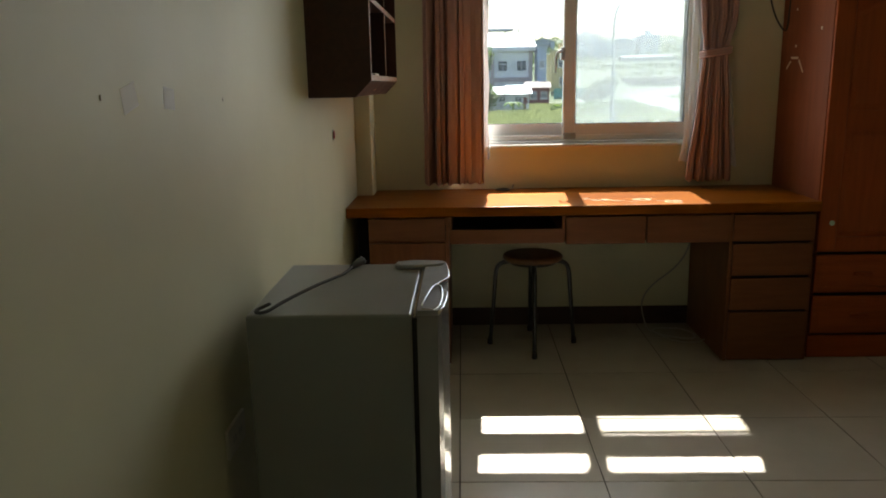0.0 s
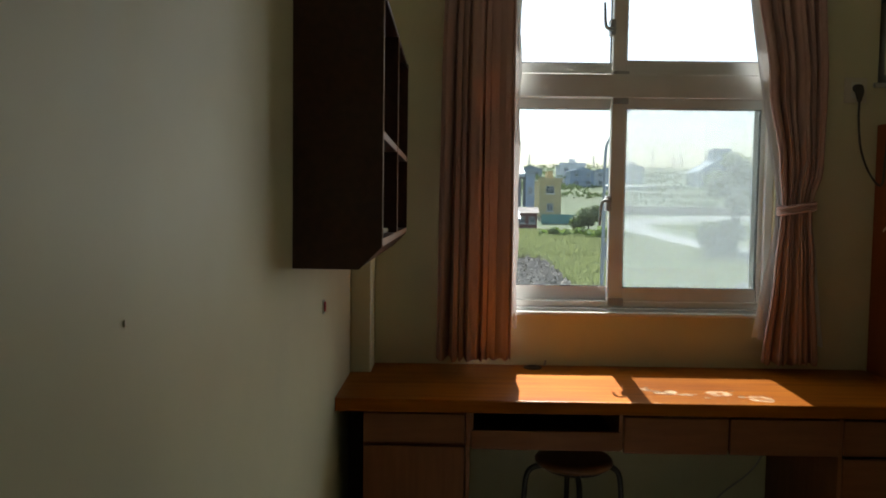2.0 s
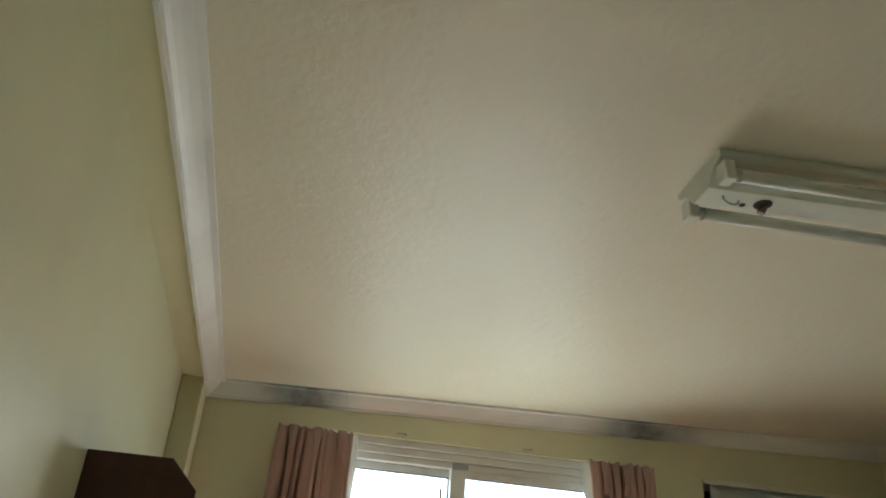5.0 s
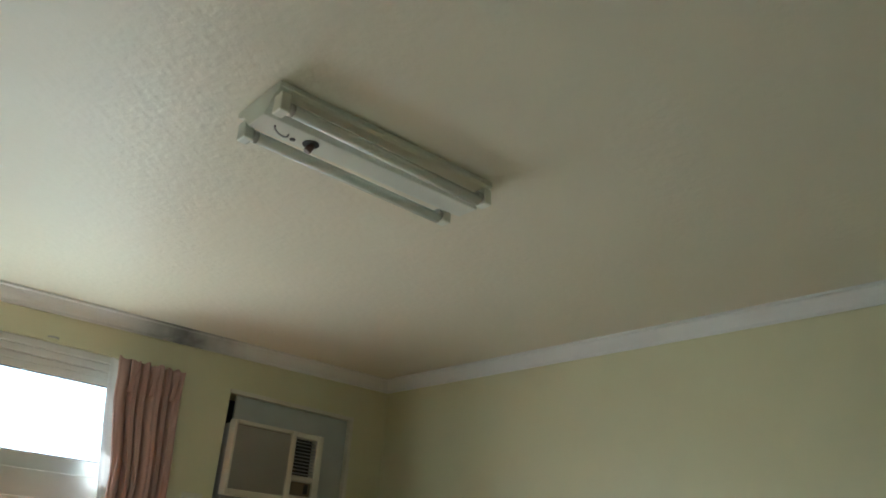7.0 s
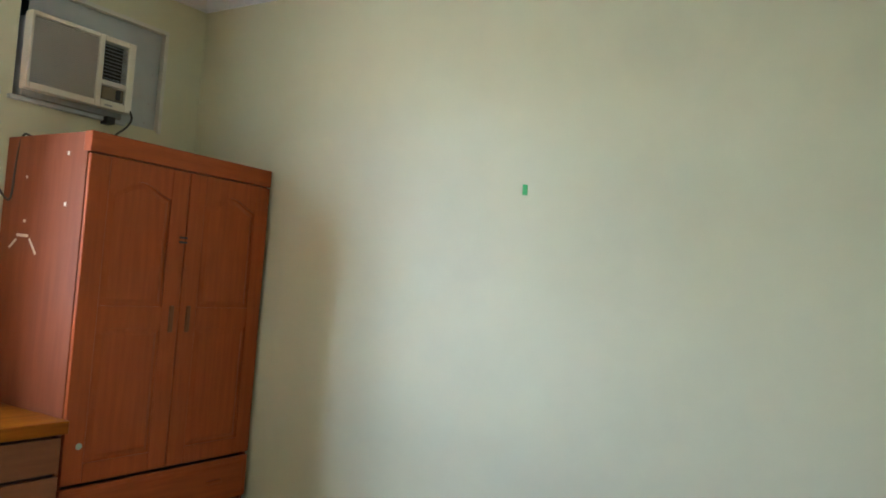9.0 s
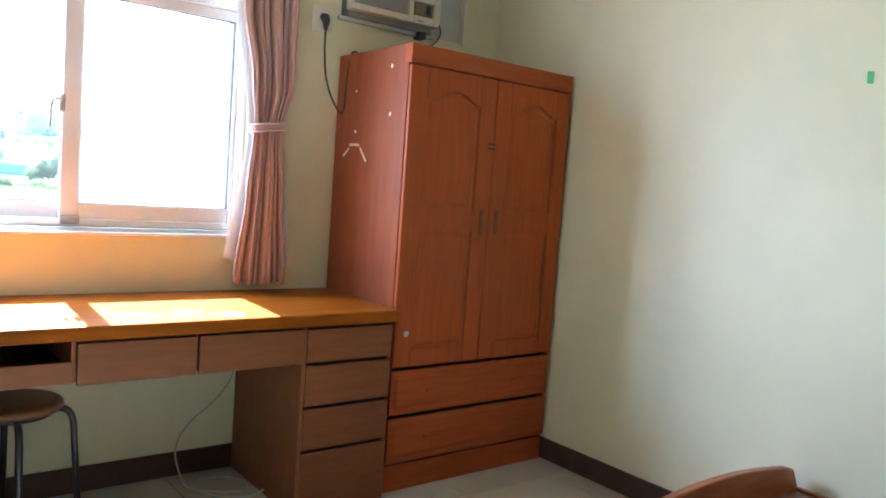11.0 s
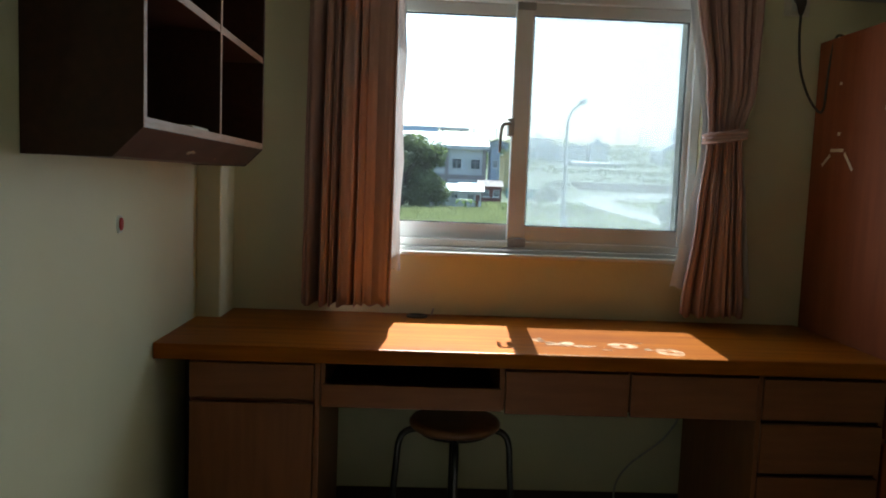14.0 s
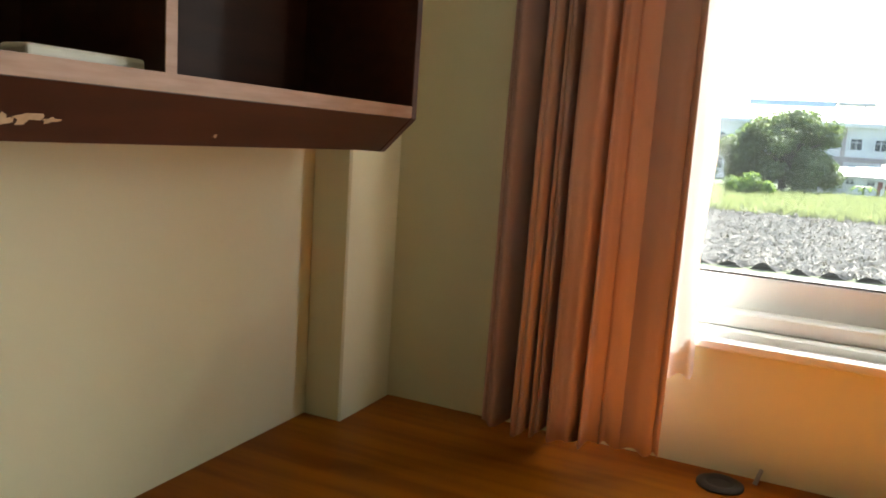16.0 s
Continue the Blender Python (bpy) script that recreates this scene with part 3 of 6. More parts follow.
def stain_ring(cx, cy, rx, ry, inner, seed):
    """An uneven dried ring: a low strip between two wobbling outlines."""
    bm = bmesh.new()
    out, inn = wobble(cx, cy, rx, ry, seed, 30, 0.08), wobble(cx + 0.004, cy, rx * inner, ry * inner, seed + 5, 30, 0.2)
    mid = [((a[0] + b[0]) / 2, (a[1] + b[1]) / 2) for a, b in zip(out, inn)]
    rows = [[bm.verts.new((x, y, z)) for x, y in line] for line, z in ((out, DZ + 0.0001), (mid, DZ + 0.0007), (inn, DZ + 0.0001))]
    for lo, hi in zip(rows, rows[1:]):
        for k in range(30):
            bm.faces.new((lo[k], lo[(k + 1) % 30], hi[(k + 1) % 30], hi[k]))
    return bm


for ring in ((1.462, -0.481, 0.049, 0.046, 0.30, 21), (1.594, -0.556, 0.046, 0.050, 0.26, 33)):
    part("stain", stain_ring(*ring), STAIN, top, "pale dried water ring")
for i, (cx, cy, rx, ry) in enumerate(((1.194, -0.432, 0.021, 0.028), (1.256, -0.478, 0.048, 0.034), (1.330, -0.508, 0.036, 0.016), (1.532, -0.532, 0.013, 0.018), (1.520, -0.440, 0.016, 0.008), (1.395, -0.552, 0.018, 0.006))):
    part("stain", blob(wobble(cx, cy, rx, ry, i), "z", DZ, 0.0006), STAIN, top, "pale dried water stain")
grommet = tagged(part("cable_grommet", lathe([(0.040, DZ), (0.040, DZ + 0.004), (0.034, DZ + 0.007), (0.024, DZ + 0.007), (0.022, DZ + 0.002)], 28, (0.79, -0.066)), RUBBER), "round black cable grommet in the desk worktop", "grommet")

BF = -0.632
cab = thing("desk_cabinet", "brown veneer desk cabinet with a drawer over a door", "cabinet")
for x0, x1, y0, y1, z0, z1 in ((0.105, 0.121, BF + 0.018, -0.2, F, 0.710), (0.484, 0.500, BF + 0.002, -0.02, F, 0.710), (0.121, 0.484, -0.22, -0.205, F + 0.03, 0.71), (0.121, 0.484, BF + 0.02, -0.22, F + 0.03, F + 0.046), (0.121, 0.484, BF + 0.02, -0.22, 0.582, 0.594)):
    part("back_panel" if x1 - x0 > 0.1 and z1 - z0 > 0.1 else "side_panel" if z1 - z0 > 0.1 else "board", box(x0, x1, y0, y1, z0, z1, 0.001), WOOD_FACE_V, cab)
part("drawer_front", box(0.107, 0.480, BF, BF + 0.018, 0.597, 0.704, 0.0015), WOOD_FACE, cab)
part("door", box(0.107, 0.480, BF, BF + 0.018, F + 0.012, 0.582, 0.0015), WOOD_FACE_V, cab)
# added board, painted as the deep shade between cabinet and wall
part("shade_board", box(0.014, 0.105, -0.36, -0.345, F, 0.71), SHADOW_GAP, cab, "near-black board added for the shade beside the cabinet")

apron = thing("desk_drawer_unit", "brown veneer drawer unit with a keyboard tray under the worktop", "drawer unit")
for x0, x1, y0, y1, z0, z1 in ((0.501, 0.513, BF + 0.01, -0.08, 0.578, 0.711), (1.048, 1.062, BF + 0.004, -0.08, 0.578, 0.711), (1.446, 1.456, BF + 0.02, -0.08, 0.578, 0.711), (0.513, 1.848, -0.095, -0.08, 0.578, 0.711), (1.062, 1.848, BF + 0.02, -0.095, 0.578, 0.588), (0.513, 1.048, BF + 0.09, -0.095, 0.594, 0.604)):
    part("back_panel" if x1 - x0 > 0.1 and z1 - z0 > 0.1 else "side_panel" if z1 - z0 > 0.1 else "board", box(x0, x1, y0, y1, z0, z1), WOOD_FACE, apron)
part("keyboard_tray", box(0.506, 1.054, BF - 0.004, BF + 0.014, 0.576, 0.646, 0.0015), WOOD_FACE, apron)
part("tray_board", box(0.516, 1.046, BF + 0.014, -0.1, 0.606, 0.618), WOOD_DARK, apron)
part("drawer_front", box(1.066, 1.448, BF, BF + 0.018, 0.568, 0.702, 0.0015), WOOD_FACE, apron)
part("drawer_front", box(1.456, 1.852, BF, BF + 0.018, 0.568, 0.702, 0.0015), WOOD_FACE, apron)

dr = thing("drawer_cabinet", "brown veneer cabinet with four drawers under the worktop", "cabinet")
for x0, x1, y0, y1, z0, z1 in ((1.854, 1.869, BF + 0.004, -0.014, F, 0.711), (2.254, 2.268, BF + 0.02, -0.02, F, 0.711), (1.869, 2.254, -0.04, -0.025, F, 0.711), (1.869, 2.254, BF + 0.03, -0.04, F + 0.02, F + 0.035)):
    part("back_panel" if x1 - x0 > 0.1 and z1 - z0 > 0.1 else "side_panel" if z1 - z0 > 0.1 else "board", box(x0, x1, y0, y1, z0, z1, 0.001), WOOD_FACE_V, dr)
# added black sheet: the shade seen between the drawer fronts
part("gap_shade_sheet", box(1.869, 2.254, BF + 0.03, BF + 0.034, F + 0.03, 0.71), SHADOW_GAP, dr)
for z0, z1 in ((0.571, 0.700), (0.400, 0.557), (0.226, 0.386), (F + 0.008, 0.212)):
    part("drawer_front", box(1.872, 2.258, BF, BF + 0.018, z0, z1, 0.0015), WOOD_FACE, dr)

# ---- wardrobe ----
WL, WR, WF, WT = 2.284, 3.234, -0.582, 1.852
ward = thing("wardrobe", "red-brown wooden wardrobe with two arched panel doors and two drawers", "wardrobe")
for x0, x1, y0, y1, z0, z1 in ((WL, WL + 0.018, WF + 0.002, -0.016, F, WT - 0.004), (WR - 0.018, WR, WF + 0.002, -0.016, F, WT - 0.004), (WL + 0.018, WR - 0.018, -0.03, -0.018, F, WT - 0.02), (WL + 0.018, WR - 0.018, WF + 0.03, -0.03, WT - 0.03, WT - 0.012)):
    part("back_panel" if x1 - x0 > 0.1 and z1 - z0 > 0.1 else "side_panel" if z1 - z0 > 0.1 else "board", box(x0, x1, y0, y1, z0, z1, 0.001), WOOD_SIDE, ward)
part("cornice", box(WL - 0.001, WR + 0.002, WF - 0.018, WF + 0.03, 1.772, WT, 0.004, 2), WOOD_WARD_H, ward)
part("plinth", box(WL + 0.001, WR - 0.001, WF - 0.004, WF + 0.016, F, 0.074, 0.002), WOOD_WARD_H, ward)
# added black sheet: the shade in the gaps round doors and drawers
part("gap_shade_sheet", box(WL + 0.018, WR - 0.018, WF + 0.030, WF + 0.034, 0.07, 1.775), SHADOW_GAP, ward)


def arch_outline(x0, x1, z0, z1, rise, n=18):
    """A panel outline whose top swells into a flat ogee arch."""
    pts = [(x0, z0), (x1, z0), (x1, z1)]
    for i in range(1, n):
        u = i / n
        s = 0.5 - 0.5 * math.cos(2 * math.pi * u)
        pts.append((x1 + (x0 - x1) * u, z1 + rise * s ** 0.8))
    return pts + [(x0, z1)]


def raised_panel(outline, y_face, inset=0.028, proud=0.004, sink=0.007):
    """A field with a sunk groove round it and a bevel rising to its middle."""
    bm = bmesh.new()
    cx = sum(p[0] for p in outline) / len(outline)
    xs, zs = [p[0] for p in outline], [p[1] for p in outline]
    mx, mz = (min(xs) + max(xs)) / 2, (min(zs) + max(zs)) / 2
    hw, hh = (max(xs) - min(xs)) / 2, (max(zs) - min(zs)) / 2
    rings = []
    for k, y in ((0.0, y_face + 0.003), (0.0, y_face + sink), (0.010, y_face + sink), (inset, y_face - proud + 0.003), (inset + 0.006, y_face - proud + 0.003)):
        rings.append([bm.verts.new((mx + (px - mx) * (1 - k / hw), y, mz + (pz - mz) * (1 - k / hh))) for px, pz in outline])
    n = len(outline)
    for a, b2 in zip(rings, rings[1:]):
        for i in range(n):
            bm.faces.new((a[i], a[(i + 1) % n], b2[(i + 1) % n], b2[i]))
    bm.faces.new(rings[-1])
    bmesh.ops.recalc_face_normals(bm, faces=bm.faces[:])
    return bm


def ward_door(x0, x1, handle_x):
    z0, z1 = 0.506, 1.766
    st = 0.088
    pu, pl = (1.185, 1.635), (0.580, 1.095)
    d = bmesh.new()
    y0, y1 = WF - 0.018, WF + 0.002
    add_box(d, x0, x0 + st, y0, y1, z0, z1, 0.003)
    add_box(d, x1 - st, x1, y0, y1, z0, z1, 0.003)
    add_box(d, x0 + st, x1 - st, y0, y1, z0, pl[0], 0.001)
    add_box(d, x0 + st, x1 - st, y0, y1, pl[1], pu[0], 0.001)
    arch = arch_outline(x0 + st, x1 - st, pu[0], pu[1], 0.052)[2:]
    add_prism(d, arch + [(x0 + st, z1), (x1 - st, z1)], "y", y0, y1)
    ob = part("door", d, WOOD_WARD, ward)
    part("door_panel", raised_panel(arch_outline(x0 + st, x1 - st, pu[0], pu[1], 0.052), y0), WOOD_WARD, ob)
    part("door_panel", raised_panel([(x0 + st, pl[0]), (x1 - st, pl[0]), (x1 - st, pl[1]), (x0 + st, pl[1])], y0), WOOD_WARD, ob)
    pull = bmesh.new()
    add_box(pull, handle_x - 0.011, handle_x + 0.011, y0 - 0.007, y0 + 0.002, 1.078, 1.190, 0.004, 2)
    part("handle", pull, WOOD_FACE, ob, "narrow wooden finger pull")
    return ob


ward_door(WL + 0.004, 2.756, 2.716)
ward_door(2.761, WR - 0.002, 2.803)
cl = bmesh.new()
add_box(cl, 2.726, 2.764, WF - 0.024, WF - 0.017, 1.478, 1.486)
add_box(cl, 2.726, 2.764, WF - 0.024, WF - 0.017, 1.458, 1.466)
part("latch", cl, AC_DARK, ward, "small black metal door latch")
part("sticker", prism([(2.350 + 0.013 * math.cos(a), 0.649 + 0.013 * math.sin(a)) for a in (2 * math.pi * i / 14 for i in range(14))], "y", WF - 0.0195, WF - 0.0178), PALE_GREEN, ward, "round pale green sticker")
for z0, z1 in ((0.300, 0.490), (0.090, 0.282)):
    d = box(WL + 0.004, WR - 0.004, WF - 0.018, WF + 0.002, z0, z1, 0.004, 2)
    ob = part("drawer_front", d, WOOD_WARD_H, ward)
    part("drawer_field", raised_panel([(WL + 0.02, z0 + 0.016), (WR - 0.02, z0 + 0.016), (WR - 0.02, z1 - 0.016), (WL + 0.02, z1 - 0.016)], WF - 0.0215, 0.02, 0.004, 0.002), WOOD_WARD_H, ob)
    for x in (2.52, 3.03):
        part("handle", box(x - 0.045, x + 0.045, WF - 0.028, WF - 0.0215, (z0 + z1) / 2 - 0.010, (z0 + z1) / 2 + 0.010, 0.005, 2), WOOD_WARD_H, ob)
rng = random.Random(4)
for y, z, w, h, tilt in ((-0.458, 1.767, 0.014, 0.016, 0), (-0.182, 1.677, 0.014, 0.010, 0.2), (-0.466, 1.567, 0.014, 0.016, 0), (-0.195, 1.497, 0.018, 0.012, 0.1), (-0.190, 1.438, 0.085, 0.012, 0.03), (-0.123, 1.404, 0.011, 0.062, 0.94), (-0.269, 1.395, 0.011, 0.083, -0.74)):
    c, s = math.cos(tilt), math.sin(tilt)
    part("tape_scrap", prism([(y + c * a * w / 2 - s * b2 * h / 2, z + s * a * w / 2 + c * b2 * h / 2) for a, b2 in ((-1, -1), (1, -1), (1, 1), (-1, 1))], "x", WL - 0.001, WL + 0.0005), TAPE_OLD, ward, "torn scrap of old tape")

# ---- air conditioner over the wardrobe ----
board = tagged(part("filler_panel", box(AX0 + 0.050, AX1 - 0.001, 0.022, 0.034, AZ0 + 0.001, AZ1 - 0.001), PANEL_BLUE), "pale blue-grey board closing the opening round the air conditioner", "panel", kind="structure")
tagged(part("outer_board", box(AX0 - 0.05, AX1 + 0.05, T + 0.002, T + 0.02, AZ0 - 0.05, AZ1 + 0.05), mat("dark_outer_board", (0.06, 0.08, 0.09), 0.7)), "dark board behind the air conditioner opening", "panel", kind="structure")
for x, z in ((2.37, AZ1 - 0.012), (2.6, AZ1 - 0.012), (2.81, AZ1 - 0.012), (2.985, 2.45), (2.97, 2.31), (2.965, 2.16), (2.95, 2.06)):
    part("nail", lathe([(0.004, 0), (0.004, 0.003), (0.002, 0.004)], 8), STEEL, board, "", Matrix.Translation((x, 0.022, z)) @ Euler((radians(90), 0, 0)).to_matrix().to_4x4())
strip = bmesh.new()
add_box(strip, AX0 - 0.004, AX1 + 0.018, -0.012, 0.020, AZ1 - 0.004, AZ1 + 0.016, 0.002)
add_box(strip, AX1 - 0.003, AX1 + 0.018, -0.012, 0.020, AZ0 - 0.012, AZ1 - 0.005, 0.002)
tagged(part("opening_trim", strip, IVORY), "cream wooden batten round the air conditioner opening", "trim", kind="structure")

CX0, CX1, CZ0, CZ1, CF = 2.295, 2.800, 2.062, 2.395, -0.08
ac = thing("air_conditioner", "ivory window air conditioner with a grey grille and black louvres", "air conditioner")
part("casing", box(CX0 + 0.012, CX1 - 0.012, CF + 0.05, 0.14, CZ0 - 0.028, CZ1 - 0.008, 0.004), GREY_PLASTIC, ac, "grey steel casing")
b = bmesh.new()
for x0, x1, z0, z1 in ((CX0, 2.309, CZ0, CZ1), (2.610, 2.638, CZ0, CZ1), (2.761, CX1, CZ0, CZ1), (2.309, 2.610, CZ0, CZ0 + 0.028), (2.309, 2.610, CZ1 - 0.018, CZ1), (2.638, 2.761, CZ1 - 0.026, CZ1), (2.638, 2.761, 2.166, 2.191), (2.638, 2.761, CZ0, 2.099)):
    add_box(b, x0, x1, CF, CF + 0.055, z0, z1, 0.003)
part("front_frame", b, IVORY, ac)
g = part("intake_grille", box(2.309, 2.610, CF + 0.020, CF + 0.030, CZ0 + 0.028, CZ1 - 0.018), AC_DARK, ac)
n = 34
for i in range(n):
    z = CZ0 + 0.031 + i * (CZ1 - CZ0 - 0.052) / n
    part("slat", box(2.309, 2.610, CF + 0.006, CF + 0.016, z, z + 0.0055), AC_GRILLE, g)
v = part("outlet_vent", box(2.638, 2.761, CF + 0.045, CF + 0.052, 2.191, CZ1 - 0.026), AC_DARK, ac)
for i in range(10):
    z = 2.199 + i * 0.0165
    part("louvre", prism([(CF + 0.006, z), (CF + 0.034, z + 0.007), (CF + 0.034, z + 0.0095), (CF + 0.006, z + 0.003)], "x", 2.641, 2.759), GREY_PLASTIC, v)
cp = part("control_panel", box(2.645, 2.755, CF + 0.004, CF + 0.012, 2.103, 2.163, 0.002), mat("brown_control_panel", (0.20, 0.16, 0.10), 0.4), ac, "brown control panel")
part("dial", box(2.712, 2.735, CF - 0.006, CF + 0.004, 2.110, 2.156, 0.003), AC_DARK, cp)
part("logo_bar", box(2.659, 2.700, CF - 0.001, CF + 0.001, 2.072, 2.080), GREY_PLASTIC, ac, "plain dark maker's bar")
part("bracket", box(2.700, 2.743, CF + 0.03, 0.01, CZ0 - 0.062, CZ0 - 0.028, 0.002), AC_DARK, ac)
part("bearer", box(CX0 - 0.03, CX1 + 0.02, CF + 0.06, 0.02, CZ0 - 0.048, CZ0 - 0.029, 0.002), PANEL_BLUE, ac, "pale blue support board")

plate = thing("wall_socket", "ivory wall socket plate with a grey plug in it", "socket")
part("plate", box(2.138, 2.236, -0.009, 0, 1.945, 2.055, 0.003, 2), IVORY, plate)
part("outlet_insert", box(2.165, 2.209, -0.011, -0.008, 1.965, 2.035, 0.001), WHITE, plate)
pc = thing("power_cord", "grey power cord looping from the plug over the wardrobe top", "cord")
part("plug", tube([(2.187, -0.012, 2.008), (2.187, -0.032, 2.004), (2.186, -0.042, 1.985), (2.186, -0.042, 1.945)], 0.017, 10, [0.018, 0.020, 0.018, 0.008]), CORD, pc)
part("cable", tube(curve_points([(2.186, -0.042, 1.950), (2.188, -0.040, 1.86), (2.200, -0.045, 1.74), (2.228, -0.06, 1.645), (2.262, -0.08, 1.585), (2.276, -0.09, 1.60), (2.282, -0.09, 1.70), (2.285, -0.10, 1.80), (2.295, -0.11, 1.858), (2.33, -0.13, 1.852), (2.45, -0.17, 1.851), (2.60, -0.17, 1.88), (2.70, -0.15, 1.95), (2.77, -0.11, 2.00), (2.80, -0.09, 2.045), (2.79, -0.07, 2.09)], 9), 0.0048, 7), CORD, pc)

# ---- hanging shelf ----
SY0, SY1, SZ0, SZ1, SD = -1.385, -0.231, 1.297, 2.104, 0.236
shelf = thing("wall_shelf", "dark brown open wall shelf with compartments and pale worn edges", "shelf")
prof = [(0.0, SZ0), (0.176, SZ0), (SD, SZ0 + 0.060), (SD, SZ1 - 0.062), (0.176, SZ1), (0.0, SZ1)]
end = part("side_panel", prism(prof, "y", SY0, SY0 + 0.018, 0.001), WOOD_DARK, shelf)
part("edge_band", prism([(SD - 0.0005, SZ0 + 0.06), (SD + 0.0015, SZ0 + 0.06), (SD + 0.0015, SZ1 - 0.062), (SD - 0.0005, SZ1 - 0.062)], "y", SY0 + 0.001, SY0 + 0.017), WOOD_EDGE, end, "pale front edge")
end = part("side_panel", prism(prof, "y", SY1 - 0.018, SY1, 0.001), WOOD_DARK, shelf)
part("back_panel", box(0.001, 0.008, SY0 + 0.018, SY1 - 0.018, SZ0 + 0.004, SZ1 - 0.004), WOOD_DARK, shelf)
soff = part("bottom_board", prism([(0.008, SZ0 + 0.002), (0.175, SZ0 + 0.002), (SD - 0.003, SZ0 + 0.060), (SD - 0.003, SZ0 + 0.072), (0.171, SZ0 + 0.016), (0.008, SZ0 + 0.016)], "y", SY0 + 0.018, SY1 - 0.018), WOOD_DARK, shelf)
inner = part("base_shelf", box(0.008, SD - 0.002, SY0 + 0.018, SY1 - 0.018, SZ0 + 0.062, SZ0 + 0.080), WOOD_DARK, shelf)
part("edge_band", box(SD - 0.002, SD, SY0 + 0.018, SY1 - 0.018, SZ0 + 0.061, SZ0 + 0.081), WOOD_EDGE, inner, "pale worn front edge")
part("top_board", prism([(0.008, SZ1 - 0.018), (0.171, SZ1 - 0.018), (SD - 0.003, SZ1 - 0.075), (SD - 0.003, SZ1 - 0.062), (0.175, SZ1 - 0.002), (0.008, SZ1 - 0.002)], "y", SY0 + 0.018, SY1 - 0.018), WOOD_DARK, shelf)
dv = part("divider", box(0.008, SD - 0.002, -0.808, -0.792, SZ0 + 0.080, SZ1 - 0.075), WOOD_DARK, shelf)
part("edge_band", box(SD - 0.002, SD, -0.808, -0.792, SZ0 + 0.081, SZ1 - 0.075), WOOD_EDGE, dv, "pale front edge")
for y0, y1 in ((SY0 + 0.018, -0.808), (-0.792, SY1 - 0.018)):
    ms = part("middle_shelf", box(0.008, SD - 0.004, y0, y1, 1.648, 1.666), WOOD_DARK, shelf)
    part("edge_band", box(SD - 0.004, SD - 0.002, y0, y1, 1.647, 1.667), WOOD_EDGE, ms, "pale front edge")
rngc = random.Random(9)
slope = Vector((SD - 0.003 - 0.175, 0, 0.058)).normalized()
nrm = Vector((0.65, 0, -0.76)).normalized()
for i, (y, u, ry, ru) in enumerate(((-0.962, 0.030, 0.009, 0.006), (-0.940, 0.034, 0.014, 0.007), (-0.915, 0.032, 0.008, 0.004), (-0.68, 0.020, 0.004, 0.003))):
    bm = bmesh.new()
    vs = []
    for (a, c) in wobble(y, u, ry, ru, 30 + i, 16, 0.5):
        vs.append(bm.verts.new(Vector((0.175, a, SZ0 + 0.002)) + slope * c + nrm * 0.0008))
    bm.faces.new(vs)
    part("chipped_patch", bm, CHIP, soff, "bare chipped patch of pale chipboard")
bx = thing("small_box", "small white plastic remote lying on the shelf", "remote", at=(0, 0, SZ0 + 0.080))
part("case", box(0.11, 0.150, -0.945, -0.785, 0.0, 0.014, 0.005, 3), IVORY, bx, "", Euler((0, 0, 0)).to_matrix().to_4x4() @ Matrix.Translation((0.055, 0.0, 0)))
part("button", box(0.185, 0.19, -0.81, -0.802, 0.010, 0.0146), AC_DARK, bx)

# ---- refrigerator ----
FX0, FX1, FYA, FYB, FZ = 0.076, 0.450, -2.624, -2.130, 0.838
fr = thing("refrigerator", "small grey refrigerator with a silver door beside the wall", "refrigerator")
part("body", box(FX0, FX1, FYA, FYB, F + 0.025, FZ, 0.006, 2), FRIDGE, fr)
for x in (FX0 + 0.04, FX1 - 0.04):
    for y in (FYA + 0.05, FYB - 0.05):
        part("foot", lathe([(0.018, F), (0.02, F + 0.005), (0.014, F + 0.026)], 12, (x, y)), RUBBER, fr)
part("door_gasket", box(FX1, FX1 + 0.012, FYA + 0.008, FYB - 0.008, F + 0.05, FZ - 0.012), RUBBER, fr, "dark rubber door gasket")
dprof = [(FX1 + 0.012, FYA + 0.004), (FX1 + 0.012, FYB - 0.004)]
for i in range(13):
    u = i / 12
    dprof.append((FX1 + 0.058 + 0.020 * math.sin(math.pi * u) ** 0.6, FYB - 0.004 - (FYB - FYA - 0.008) * u))
door = part("door", prism(dprof, "z", F + 0.045, FZ - 0.004, 0.0), FRIDGE_DOOR, fr, "slightly bowed silver door")
cap = bmesh.new()
cprof = [(FX1 + 0.012, FYA + 0.003), (FX1 + 0.012, FYB - 0.003)]
for i in range(25):
    u = i / 24
    notch = 0.030 * math.exp(-((u - 0.52) / 0.10) ** 2)
    cprof.append((FX1 + 0.060 + 0.020 * math.sin(math.pi * u) ** 0.6 - notch, FYB - 0.003 - (FYB - FYA - 0.006) * u))
add_prism(cap, cprof, "z", FZ - 0.004, FZ + 0.008)
part("door_cap", cap, GREY_PLASTIC, door, "grey plastic door top with a hand notch")
part("trim_strip", box(FX1 + 0.003, FX1 + 0.011, FYA + 0.004, FYB - 0.06, FZ - 0.010, FZ + 0.004, 0.002), CHROME, fr, "chrome strip at the door gap")
rim = [(px + 0.001, py, FZ + 0.004) for px, py in cprof[2:]]
part("edge_trim", tube(rim, 0.0035, 6), CHROME, door, "chrome line along the door top edge")
